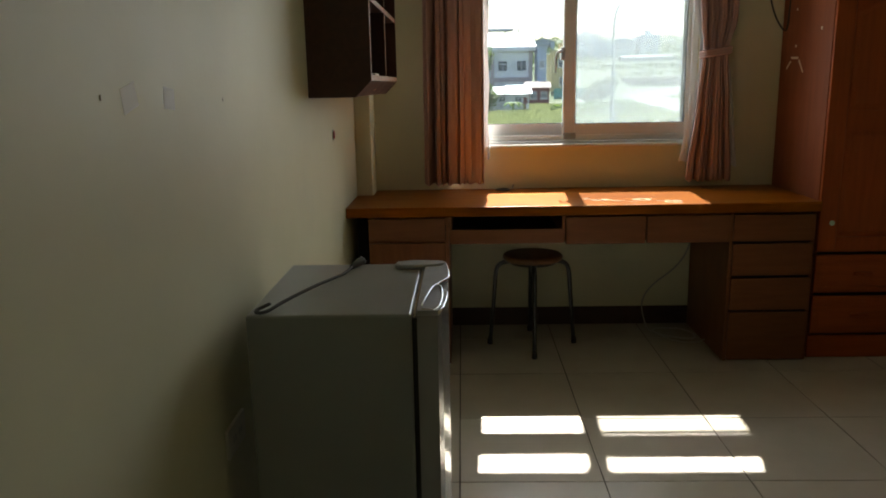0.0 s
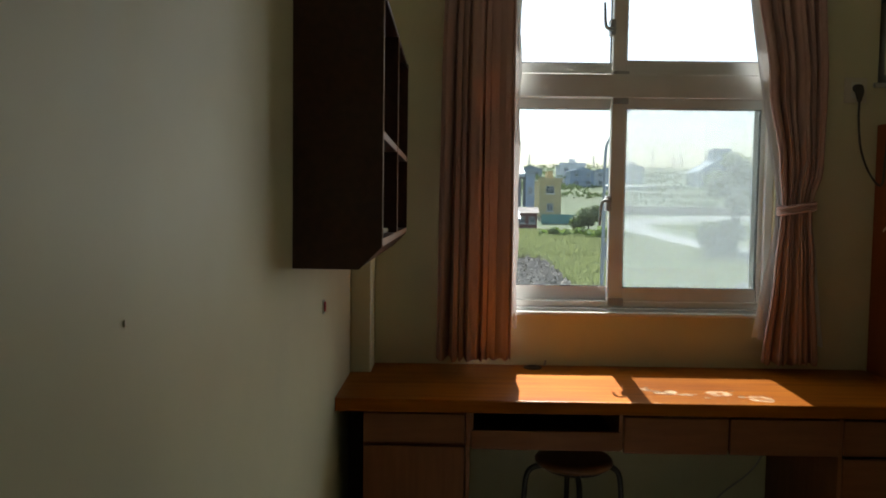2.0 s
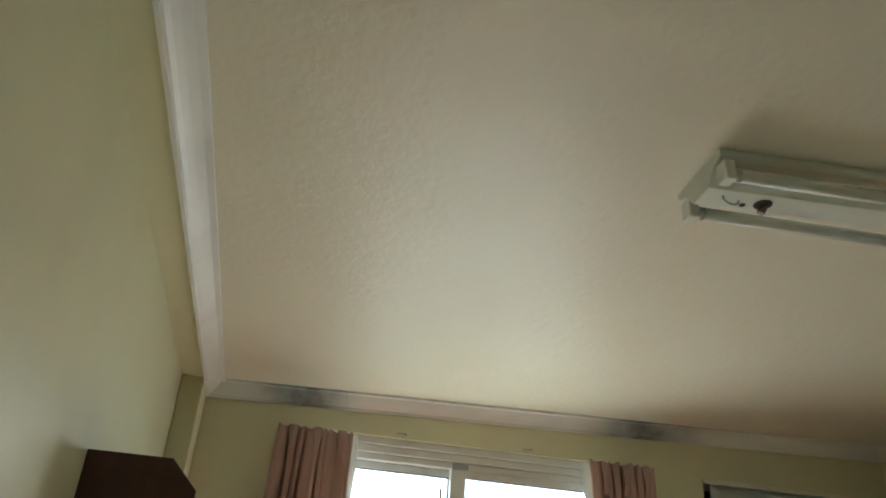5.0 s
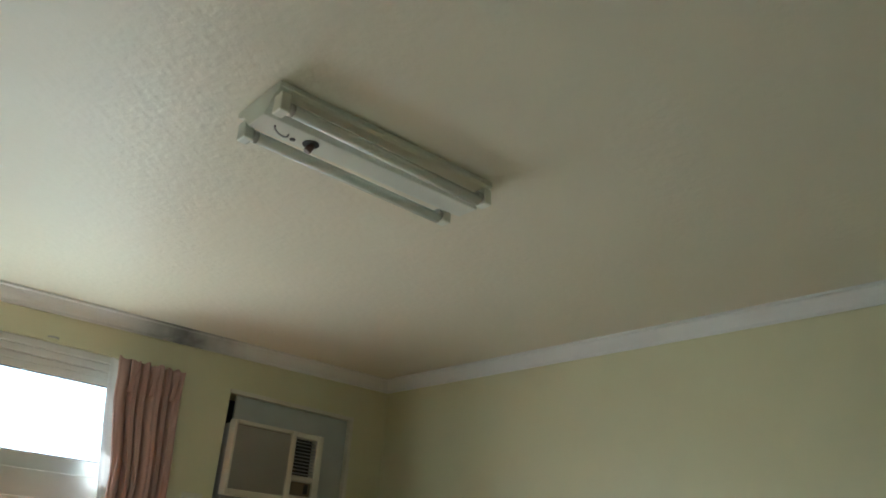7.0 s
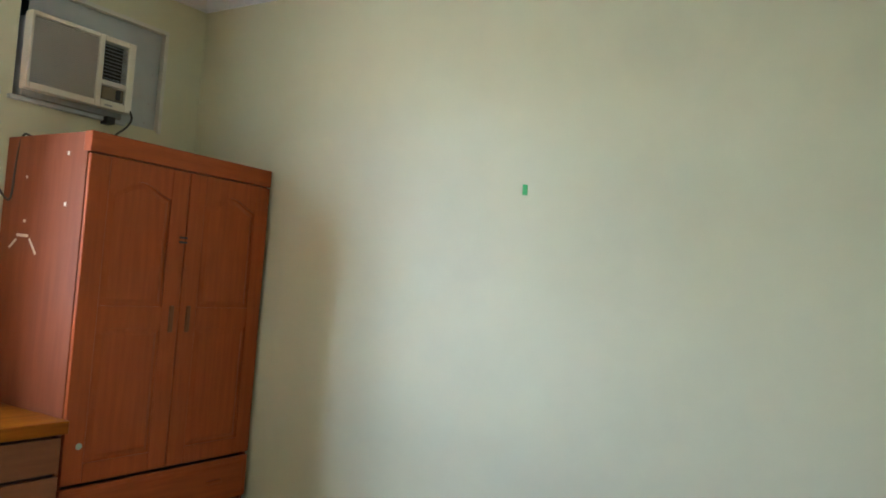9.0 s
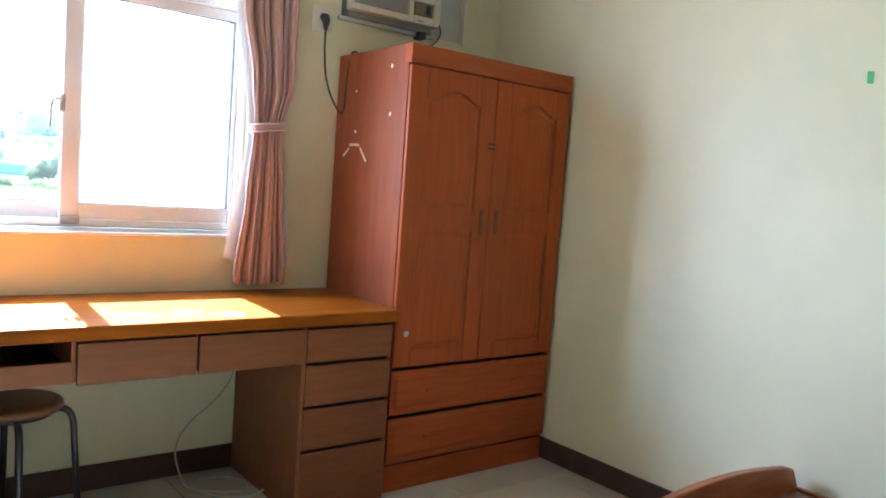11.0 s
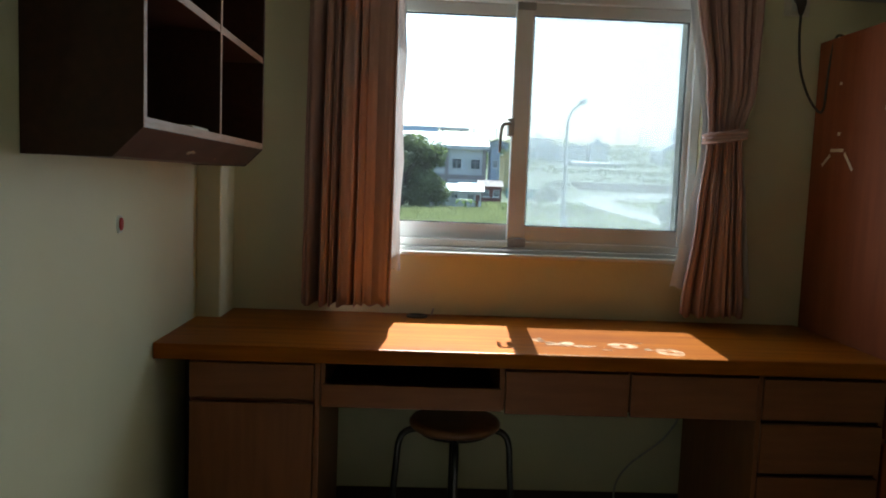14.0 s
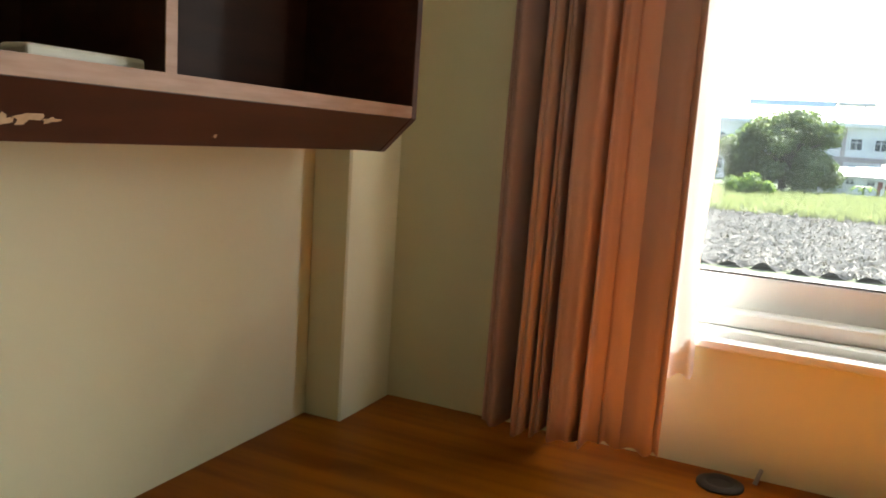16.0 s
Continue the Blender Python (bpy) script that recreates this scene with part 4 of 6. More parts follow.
hdl = curve_points([(FX1 + 0.022, FYA + 0.03, FZ + 0.010), (FX1 + 0.030, FYA + 0.10, FZ + 0.014), (FX1 + 0.045, FYA + 0.20, FZ + 0.014), (FX1 + 0.062, FYA + 0.19, FZ + 0.010), (FX1 + 0.066, FYA + 0.10, FZ + 0.008), (FX1 + 0.055, FYA + 0.02, FZ + 0.006), (FX1 + 0.022, FYA + 0.012, FZ + 0.008)], 6)
part("handle", tube(hdl, 0.0028, 7), CHROME, door, "chrome loop of the door handle")
hc = prism([(FX1 - 0.075 + 0.0, FYB - 0.055), (FX1 - 0.06, FYB - 0.075), (FX1 - 0.01, FYB - 0.078), (FX1 + 0.045, FYB - 0.07), (FX1 + 0.066, FYB - 0.045), (FX1 + 0.05, FYB - 0.02), (FX1 - 0.02, FYB - 0.012), (FX1 - 0.07, FYB - 0.028)], "z", FZ, FZ + 0.014, 0.004)
part("hinge_cover", hc, GREY_PLASTIC, fr, "rounded grey hinge cover")
fc = thing("fridge_cord", "grey power cord with a plug lying on the refrigerator", "cord")
part("cable", tube(curve_points([(0.118, -2.560, FZ + 0.010), (0.098, -2.590, FZ + 0.006), (0.100, -2.612, FZ + 0.005), (0.122, -2.606, FZ + 0.006), (0.150, -2.53, FZ + 0.010), (0.200, -2.41, FZ + 0.014), (0.245, -2.28, FZ + 0.009), (0.262, -2.195, FZ + 0.012)], 8), 0.0042, 7), CORD, fc)
part("plug", tube([(0.258, -2.21, 0.848), (0.266, -2.185, 0.850), (0.276, -2.155, 0.852), (0.280, -2.145, 0.852)], 0.014, 8, [0.006, 0.010, 0.012, 0.011]), CORD, fc)
prg = bmesh.new()
add_box(prg, 0.272, 0.277, -2.146, -2.126, 0.858, 0.860)
add_box(prg, 0.284, 0.289, -2.146, -2.126, 0.846, 0.848)
part("prongs", prg, STEEL, fc)

# ---- stool ----
SXC, SYC = 0.932, -0.345
stool = thing("stool", "round wooden stool with four bent black steel legs", "stool", at=(SXC, SYC, F))
stool.scale = (1.0, 1.0, 1.045)
part("seat", lathe([(0.120, 0.446), (0.148, 0.450), (0.156, 0.458), (0.157, 0.468), (0.150, 0.477), (0.135, 0.480), (0.02, 0.480)], 40), STOOL_WOOD, stool)
part("seat_ring", lathe([(0.118, 0.432), (0.124, 0.434), (0.124, 0.446), (0.118, 0.446)], 32), BLACK, stool)
leg_pts = curve_points([(0.05, 0, 0.440), (0.13, 0, 0.438), (0.172, 0, 0.425), (0.192, 0, 0.388), (0.200, 0, 0.30), (0.214, 0, 0.13), (0.226, 0, 0.012)], 7)
leg_mesh = None
for a in (-92, 3, 88, 178):
    if leg_mesh is None:
        leg = part("leg", tube(leg_pts, 0.0115, 10), BLACK, stool, "", Euler((0, 0, radians(a))).to_matrix().to_4x4())
        leg_mesh = leg.data
        foot = part("foot_cap", lathe([(0.0135, 0.0), (0.0145, 0.004), (0.0145, 0.03), (0.012, 0.032)], 12, (0.226, 0)), RUBBER, leg, "black rubber foot cap")
        foot_mesh = foot.data
    else:
        leg = new("leg", leg_mesh)
        leg.parent, leg.matrix_basis = stool, Euler((0, 0, radians(a))).to_matrix().to_4x4()
        foot = new("foot_cap", foot_mesh)
        foot.parent = leg
        foot["label"] = "black rubber foot cap"

# ---- bed by the east wall ----
bed = thing("bed", "bare orange-brown wooden bed frame with a brown base board", "bed")
BY = -1.885


def foot_outline(n=24):
    """Footboard seen from the end: low at the sides, swelling to a flat arch."""
    x0, x1 = 2.15, 3.225
    pts = [(x0, 0.06), (x1, 0.06), (x1, 0.27)]
    for i in range(n + 1):
        u = i / n
        s = min(1.0, (u / 0.10)) if u < 0.1 else 1.0
        r = min(1.0, u / 0.07, (1 - u) / 0.07)
        pts.append((x1 + (x0 - x1) * u, 0.27 + 0.09 * math.sqrt(max(0, 1 - (1 - r) ** 2)) + 0.05 * math.sin(math.pi * u)))
    return pts + [(x0, 0.27)]


part("footboard", prism(foot_outline(), "y", BY, BY + 0.030, 0.004), BED_WOOD, bed)
for x0, x1 in ((2.16, 2.185), (3.197, 3.220)):
    part("side_rail", box(x0, x1, Y0 + 0.55, BY - 0.001, 0.12, 0.290, 0.005, 2), BED_WOOD, bed)
part("base_board", box(2.186, 3.196, Y0 + 0.55, BY - 0.001, 0.262, 0.280), BED_BOARD, bed)
part("headboard", box(2.15, 3.225, Y0 + 0.52, Y0 + 0.549, 0.06, 0.85, 0.008, 2), BED_WOOD, bed)
for x in (2.17, 3.205):
    for y in (Y0 + 0.534, BY + 0.014):
        part("leg", box(x - 0.018, x + 0.018, y - 0.012, y + 0.012, F, 0.10, 0.003), BED_WOOD, bed)

# ---- ceiling lamp ----
lamp = thing("ceiling_light", "white twin-tube fluorescent batten light, switched off, on the ceiling", "ceiling light")
LX0, LX1, LY0, LY1 = 1.178, 1.828, -2.012, -1.824
LM = (LY0 + LY1) / 2
sec = [(LY0, ZC), (LY0, ZC - 0.014), (LY0 + 0.008, ZC - 0.020), (LM - 0.062, ZC - 0.028), (LM - 0.034, ZC - 0.060), (LM + 0.034, ZC - 0.060), (LM + 0.062, ZC - 0.028), (LY1 - 0.008, ZC - 0.020), (LY1, ZC - 0.014), (LY1, ZC)]
part("housing", prism(sec, "x", LX0, LX1, 0.0015), WHITE, lamp)
for y in (LM - 0.079, LM + 0.079):
    part("tube", tube([(LX0 + 0.040, y, ZC - 0.052), (LX1 - 0.040, y, ZC - 0.062)], 0.0145, 14), TUBE, lamp)
    for x in (LX0 + 0.018, LX1 - 0.018):
        s = 1 if x < 1.4 else -1
        holder = part("tube_holder", box(x - 0.013, x + 0.013, y - 0.018, y + 0.018, ZC - 0.072, ZC - 0.026, 0.004, 2), WHITE, lamp)
        part("end_cap", tube([(x + s * 0.013, y, ZC - 0.052), (x + s * 0.028, y, ZC - 0.052)], 0.0152, 12), STEEL, holder, "metal tube cap")
part("starter_hole", tube([(1.322, LM + 0.0, ZC - 0.0605), (1.322, LM, ZC - 0.062)], 0.020, 16), AC_DARK, lamp, "open dark starter hole")
part("starter", tube([(1.327, LM + 0.004, ZC - 0.060), (1.319, LM + 0.010, ZC - 0.078)], 0.009, 10), mat("brown_starter", (0.16, 0.09, 0.07), 0.5), lamp)
part("screw_hole", tube([(1.280, LM + 0.012, ZC - 0.0602), (1.280, LM + 0.012, ZC - 0.0615)], 0.007, 10), AC_DARK, lamp)
part("wire_loop", tube([(1.234 + 0.02 * math.cos(a), LM - 0.02 + 0.004 * math.cos(a), ZC - 0.072 + 0.012 * math.sin(a)) for a in (math.pi * (0.9 + i / 8) for i in range(10))], 0.0022, 6), GREY_PLASTIC, lamp)

lamp.matrix_basis = Matrix.Translation((LX0, LM, ZC + LEAN * (LX0 - 0.65))) @ Euler((0, -math.atan(LEAN), radians(-3.0))).to_matrix().to_4x4() @ Matrix.Translation((-LX0, -LM, -ZC))

# ---- small things on the walls ----
for y, z, w, h, tilt in ((-2.930, 1.325, 0.062, 0.045, 0.2), (-2.751, 1.320, 0.054, 0.043, -0.12)):
    c, s = math.cos(tilt), math.sin(tilt)
    tagged(part("tape_square", prism([(y + c * a * w / 2 - s * b2 * h / 2, z + s * a * w / 2 + c * b2 * h / 2) for a, b2 in ((-1, -1), (1, -0.9), (0.9, 1), (-1, 0.95))], "x", 0.0, 0.0009), TAPE), "pale square of tape stuck on the cream wall", "tape", "tape squares on the wall")
for y, z in ((-3.037, 1.327), (-2.418, 1.312)):
    nl = lathe([(0.004, 0), (0.006, 0.004), (0.006, 0.014), (0.003, 0.016)], 10)
    tagged(part("wall_plug", nl, TAPE_OLD, None, "", Matrix.Translation((0, y, z)) @ Euler((0, radians(90), 0)).to_matrix().to_4x4() @ Matrix.Diagonal((0.8, 0.3, 0.15, 1))), "small beige wall plug stuck in the plaster", "wall plug", "wall plugs")
hk = thing("adhesive_hook", "white adhesive wall hook with a red front", "hook")
part("base", box(0.0, 0.004, -0.910, -0.878, 1.107, 1.153, 0.004), WHITE, hk)
part("front", prism([(-0.894 + 0.0105 * math.cos(a), 1.131 + 0.017 * math.sin(a)) for a in (2 * math.pi * i / 18 for i in range(18))], "x", 0.004, 0.009, 0.001), RED, hk, "red oval front")


def outlet(x0, y, z, side, label):
    o = thing("wall_outlet", label, "outlet", "low wall outlets")
    w, h = 0.138, 0.074
    xa, xb = (x0, x0 + 0.009) if side > 0 else (x0 - 0.009, x0)
    part("plate", box(xa, xb, y - w / 2, y + w / 2, z - h / 2, z + h / 2, 0.003, 2), IVORY, o)
    xc = xb if side > 0 else xa
    for dy in (-0.024, 0.024):
        s = bmesh.new()
        add_box(s, xc - 0.0008, xc + 0.0008, y + dy - 0.009, y + dy - 0.006, z - 0.008, z + 0.008)
        add_box(s, xc - 0.0008, xc + 0.0008, y + dy + 0.006, y + dy + 0.009, z - 0.008, z + 0.008)
        part("slots", s, GREY_PLASTIC, o)
    return o


outlet(X1, -2.325, 0.423, -1, "ivory double socket plate low on the cream wall")
outlet(0.0, -2.535, 0.511, 1, "ivory socket plate behind the refrigerator")
tagged(part("green_tape", prism([(-1.968, 1.735), (-1.947, 1.737), (-1.946, 1.779), (-1.967, 1.777)], "x", X1 - 0.0012, X1), GREEN), "small scrap of green tape on the cream wall", "tape")
fcab = thing("floor_cable", "pale grey cable hanging from the drawers and coiled on the floor", "cable")
part("cable", tube(curve_points([(1.845, -0.05, 0.56), (1.83, -0.06, 0.42), (1.76, -0.07, 0.31), (1.63, -0.07, 0.20), (1.575, -0.09, 0.11), (1.585, -0.13, F + 0.05), (1.61, -0.17, F + 0.006), (1.70, -0.26, F + 0.005), (1.80, -0.30, F + 0.005), (1.835, -0.22, F + 0.006), (1.78, -0.13, F + 0.006), (1.66, -0.12, F + 0.006), (1.62, -0.2, F + 0.013), (1.70, -0.33, F + 0.006), (1.80, -0.36, F + 0.005), (1.845, -0.38, F + 0.03)], 9), 0.004, 7), CORD_PALE, fcab)
bit = tagged(part("wall_bit", tube([(0.845, -0.03, DZ + 0.001), (0.85, -0.022, DZ + 0.016), (0.853, -0.012, DZ + 0.022)], 0.004, 6), GREY_PLASTIC), "small dark clip lying against the wall on the desk", "clip")

# ---- outdoors ----
GRASS = mat("field_grass", (0.075, 0.105, 0.040), 0.9, second=(0.115, 0.135, 0.060), scale=0.25, detail=8, stain=(0.12, 0.10, 0.055), stain_scale=0.05, stain_amount=0.6, bump=0.6, bump_scale=3)
BLADE = mat("grass_blades", (0.19, 0.215, 0.09), 0.7, second=(0.30, 0.30, 0.16), scale=0.35, detail=4)
leafy(BLADE, 0.38, (0.36, 0.40, 0.16))
SOIL = mat("ploughed_soil", (0.085, 0.075, 0.065), 0.95, second=(0.05, 0.043, 0.037), scale=3.5, detail=9, stain=(0.17, 0.155, 0.14), stain_scale=1.2, stain_amount=0.5, bump=0.8, bump_scale=12)
STRAW = mat("dry_stubble", (0.38, 0.34, 0.28), 0.85, second=(0.28, 0.24, 0.19), scale=2)
ROADM = mat("pale_concrete_road", (0.34, 0.34, 0.33), 0.85, second=(0.28, 0.28, 0.27), scale=0.6, stain=(0.2, 0.2, 0.19), stain_scale=0.3, stain_amount=0.4)
LEAF = mat("tree_leaves", (0.070, 0.105, 0.045), 0.6, second=(0.13, 0.16, 0.07), scale=0.8, detail=4)
leafy(LEAF, 0.38, (0.27, 0.36, 0.09))
LEAF2 = mat("bush_leaves", (0.075, 0.15, 0.03), 0.6, second=(0.15, 0.21, 0.05), scale=1.2, detail=4)
leafy(LEAF2, 0.45, (0.28, 0.42, 0.06))
BARK = mat("bark", (0.10, 0.075, 0.055), 0.9, second=(0.07, 0.05, 0.04), scale=6, stretch=(3, 3, 0.6))
PLASTER = mat("off_white_plaster", (0.82, 0.81, 0.78), 0.8, second=(0.76, 0.75, 0.72), scale=0.5, stain=(0.38, 0.36, 0.33), stain_scale=0.5, stain_amount=0.4)
PLASTER_Y = mat("yellow_plaster", (0.62, 0.48, 0.24), 0.8, second=(0.56, 0.43, 0.21), scale=0.6, stain=(0.4, 0.3, 0.17), stain_scale=0.6, stain_amount=0.4)
PLASTER_G = mat("grey_blue_plaster", (0.46, 0.51, 0.58), 0.8, second=(0.41, 0.46, 0.53), scale=0.5)
PLASTER_P = mat("pinkish_render", (0.46, 0.38, 0.36), 0.8, second=(0.42, 0.34, 0.32), scale=0.6)
ROOF_PALE = mat("pale_sheet_roof", (0.40, 0.42, 0.43), 0.5, second=(0.34, 0.36, 0.37), scale=0.7, stretch=(6, 0.3, 1))
ROOF_SHED = mat("blue_grey_sheet_roof", (0.24, 0.32, 0.35), 0.55, second=(0.19, 0.26, 0.29), scale=0.7, stretch=(6, 0.3, 1), stain=(0.16, 0.15, 0.13), stain_scale=0.8, stain_amount=0.4)
ROOF_BLUE = mat("blue_sheet_roof", (0.16, 0.34, 0.46), 0.45, second=(0.13, 0.29, 0.40), scale=0.7, stretch=(6, 0.3, 1))
BRICK_RED = mat("red_brown_boards", (0.22, 0.06, 0.05), 0.75, second=(0.17, 0.045, 0.04), scale=2)
TEAL = mat("teal_sheet_fence", (0.16, 0.36, 0.32), 0.6, second=(0.13, 0.31, 0.28), scale=2)
FAR_GLASS = mat("far_window_glass", (0.05, 0.065, 0.08), 0.12)
GALV = mat("galvanised_steel", (0.42, 0.43, 0.44), 0.45, metal=0.4)
PYLON = mat("pylon_steel", (0.35, 0.37, 0.40), 0.6)
CARW = mat("white_car_paint", (0.72, 0.72, 0.72), 0.2, coat=0.6)
CARS = mat("grey_car_paint", (0.16, 0.17, 0.18), 0.25, metal=0.3, coat=0.6)

SLOPE = 0.021


def land(x, y):
    rise = max(0.0, min(y, 330.0) - 130.0) * 0.082
    return -4.2 + SLOPE * y + rise + 0.10 * noise.noise((x * 0.05, y * 0.05, 0.0))


def rise_to(ob, x, y):
    ob.location = (x, y, land(x, y))
    return ob


bm = bmesh.new()
xs = [-900, -400, -200, -120] + [-80 + 8 * i for i in range(31)] + [200, 260, 340, 500, 900, 1600]
ys = [1.2, 6] + [10 + 6 * i for i in range(26)] + [176, 200, 230, 270, 330, 420, 600, 900, 1500, 2600]
grid = [[bm.verts.new((x, y, land(x, y))) for x in xs] for y in ys]
for a, b in zip(grid, grid[1:]):
    for i in range(len(xs) - 1):
        bm.faces.new((a[i], a[i + 1], b[i + 1], b[i])).smooth = True
tagged(part("ground", bm, GRASS), "wide green and dry grassy farmland rising to the horizon", "ground", kind="structure")


def strip(name, line, width, material, label, lift=0.10):
    bm = bmesh.new()
    pts = curve_points([(x, y, 0) for x, y in line], 14)
    prev = None
    for i, p in enumerate(pts):
        d = (pts[min(i + 1, len(pts) - 1)] - pts[max(i - 1, 0)]).normalized()
        s = Vector((-d.y, d.x, 0)) * width / 2
        row = [bm.verts.new((q.x, q.y, land(q.x, q.y) + lift - drop)) for q, drop in ((p + s * 1.02, 0.3), (p + s, 0), (p, -0.02), (p - s, 0), (p - s * 1.02, 0.3))]
        if prev:
            for k in range(4):
                bm.faces.new((prev[k], prev[k + 1], row[k + 1], row[k]))
        prev = row
    bmesh.ops.recalc_face_normals(bm, faces=bm.faces[:])
    return tagged(part(name, bm, material), label, "road", kind="structure")


strip("road", [(90, 38), (52, 50), (35, 62), (28.5, 84), (28.5, 108), (33, 132), (48, 141), (80, 146)], 6.0, ROADM, "pale concrete farm road curving through the fields")
strip("road", [(-30, 27.5), (0, 29.6), (6.5, 30.4), (16, 32.0), (30, 35.0), (60, 37), (90, 38)], 5.0, ROADM, "pale concrete lane below the building", 0.12)

# ploughed field with ridges, clods and stubble
rng = random.Random(12)
bm = bmesh.new()
NX, NY = 150, 150
rows = []
for j in range(NY + 1):
    v = j / NY
    row = []
    for i in range(NX + 1):
        u = i / NX
        x = -26 + u * (26 + 6.8 + 1.9 * math.sqrt(v))
        y = 33.6 + v * (25 + 3.5 * u) + 0.4 * noise.noise((x * 0.3, v * 9, 4))
        ridge = 0.16 * math.sin((x * 0.86 - y * 0.50) * 2 * math.pi / 1.15)
        row.append(bm.verts.new((x, y, land(x, y) + 0.10 + ridge + 0.16 * noise.noise((x * 1.6, y * 1.6, 1)) + 0.08 * noise.noise((x * 5, y * 5, 3)))))
    rows.append(row)
for a, b in zip(rows, rows[1:]):
    for i in range(NX):
        bm.faces.new((a[i], a[i + 1], b[i + 1], b[i]))
field = tagged(part("ploughed_field", bm, SOIL), "grey-brown ploughed field with ridges and dry stubble", "field", kind="stuff")
verts, faces = [], []
for k in range(11000):
    v, u = rng.random() ** 1.2, rng.random()
    x, y = -26 + u * (32.6 + 1.9 * math.sqrt(v)), 33.8 + v * (24.6 + 3.5 * u)
    a, l, w = rng.uniform(0, 6.28), rng.uniform(0.12, 0.42), rng.uniform(0.02, 0.06)
    z = land(x, y) + 0.10 + 0.16 * math.sin((x * 0.86 - y * 0.50) * 2 * math.pi / 1.15) + 0.12
    c, s, up = math.cos(a), math.sin(a), rng.uniform(0.0, 0.30)
    i0 = len(verts)
    verts += [(x - s * w, y + c * w, z), (x + s * w, y - c * w, z), (x + c * l, y + s * l, z + up)]
    faces.append((i0, i0 + 1, i0 + 2))
me = bpy.data.meshes.new("stubble")
me.from_pydata(verts, [], faces)
me.materials.append(STRAW)
tagged(new("stubble", me), "pale dry stubble scattered over the ploughed soil", "stubble", kind="stuff")


def blades(name, label, n, spot, height, seed, material=BLADE):
    r = random.Random(seed)
    verts, faces = [], []
    for _ in range(n):
        x, y = spot(r)
        z = land(x, y)
        h = height * r.uniform(0.5, 1.15)
        for _ in range(4):
            a, lean = r.uniform(0, 6.28), r.uniform(0.1, 0.5) * h
            bx, by = x + r.gauss(0, 0.18), y + r.gauss(0, 0.18)
            w = r.uniform(0.03, 0.07) * (1 + height)
            i0 = len(verts)
            verts += [(bx - w, by, z), (bx + w, by, z), (bx + lean * math.cos(a) * 0.4 + w * 0.6, by + lean * math.sin(a) * 0.4, z + h * 0.6), (bx + lean * math.cos(a), by + lean * math.sin(a), z + h)]
            faces += [(i0, i0 + 1, i0 + 2), (i0, i0 + 2, i0 + 3)]
    me = bpy.data.meshes.new(name)
    me.from_pydata(verts, [], faces)
    me.materials.append(material)
    return tagged(new(name, me), label, "grass", kind="stuff")


def off_road(r, x0, x1, y0, y1):
    while True:
        x, y = r.uniform(x0, x1), y0 + (y1 - y0) * r.random()
        if not (abs(y - (30.6 + 0.19 * (x - 7))) < 3.4) and not (abs(x - 30) < 5 and y > 58):
            return x, y


blades("tall_grass", "bright green tall grass along the far side of the ploughed field", 9000, lambda r: (r.uniform(-24, 16), 59.5 + 3.0 * r.random() + 24 * r.random() ** 1.4), 0.9, 1)
blades("tall_grass", "rough green and yellowish grass beside the lane", 14000, lambda r: off_road(r, 8.3, 26, 34, 104), 0.55, 2)
blades("tall_grass", "tall green grass clump by the lamp post", 260, lambda r: (7.5 + r.gauss(0, 0.5), 34.6 + r.gauss(0, 0.6)), 0.9, 3)
blades("dry_field", "brown dry crop stubble in the field beyond the farm road", 2600, lambda r: (r.uniform(34, 62), r.uniform(147, 158)), 0.8, 9, STRAW)
blades("tall_grass", "thin grass over the far meadow", 3500, lambda r: (r.uniform(36, 90), r.uniform(60, 130)), 0.6, 6)


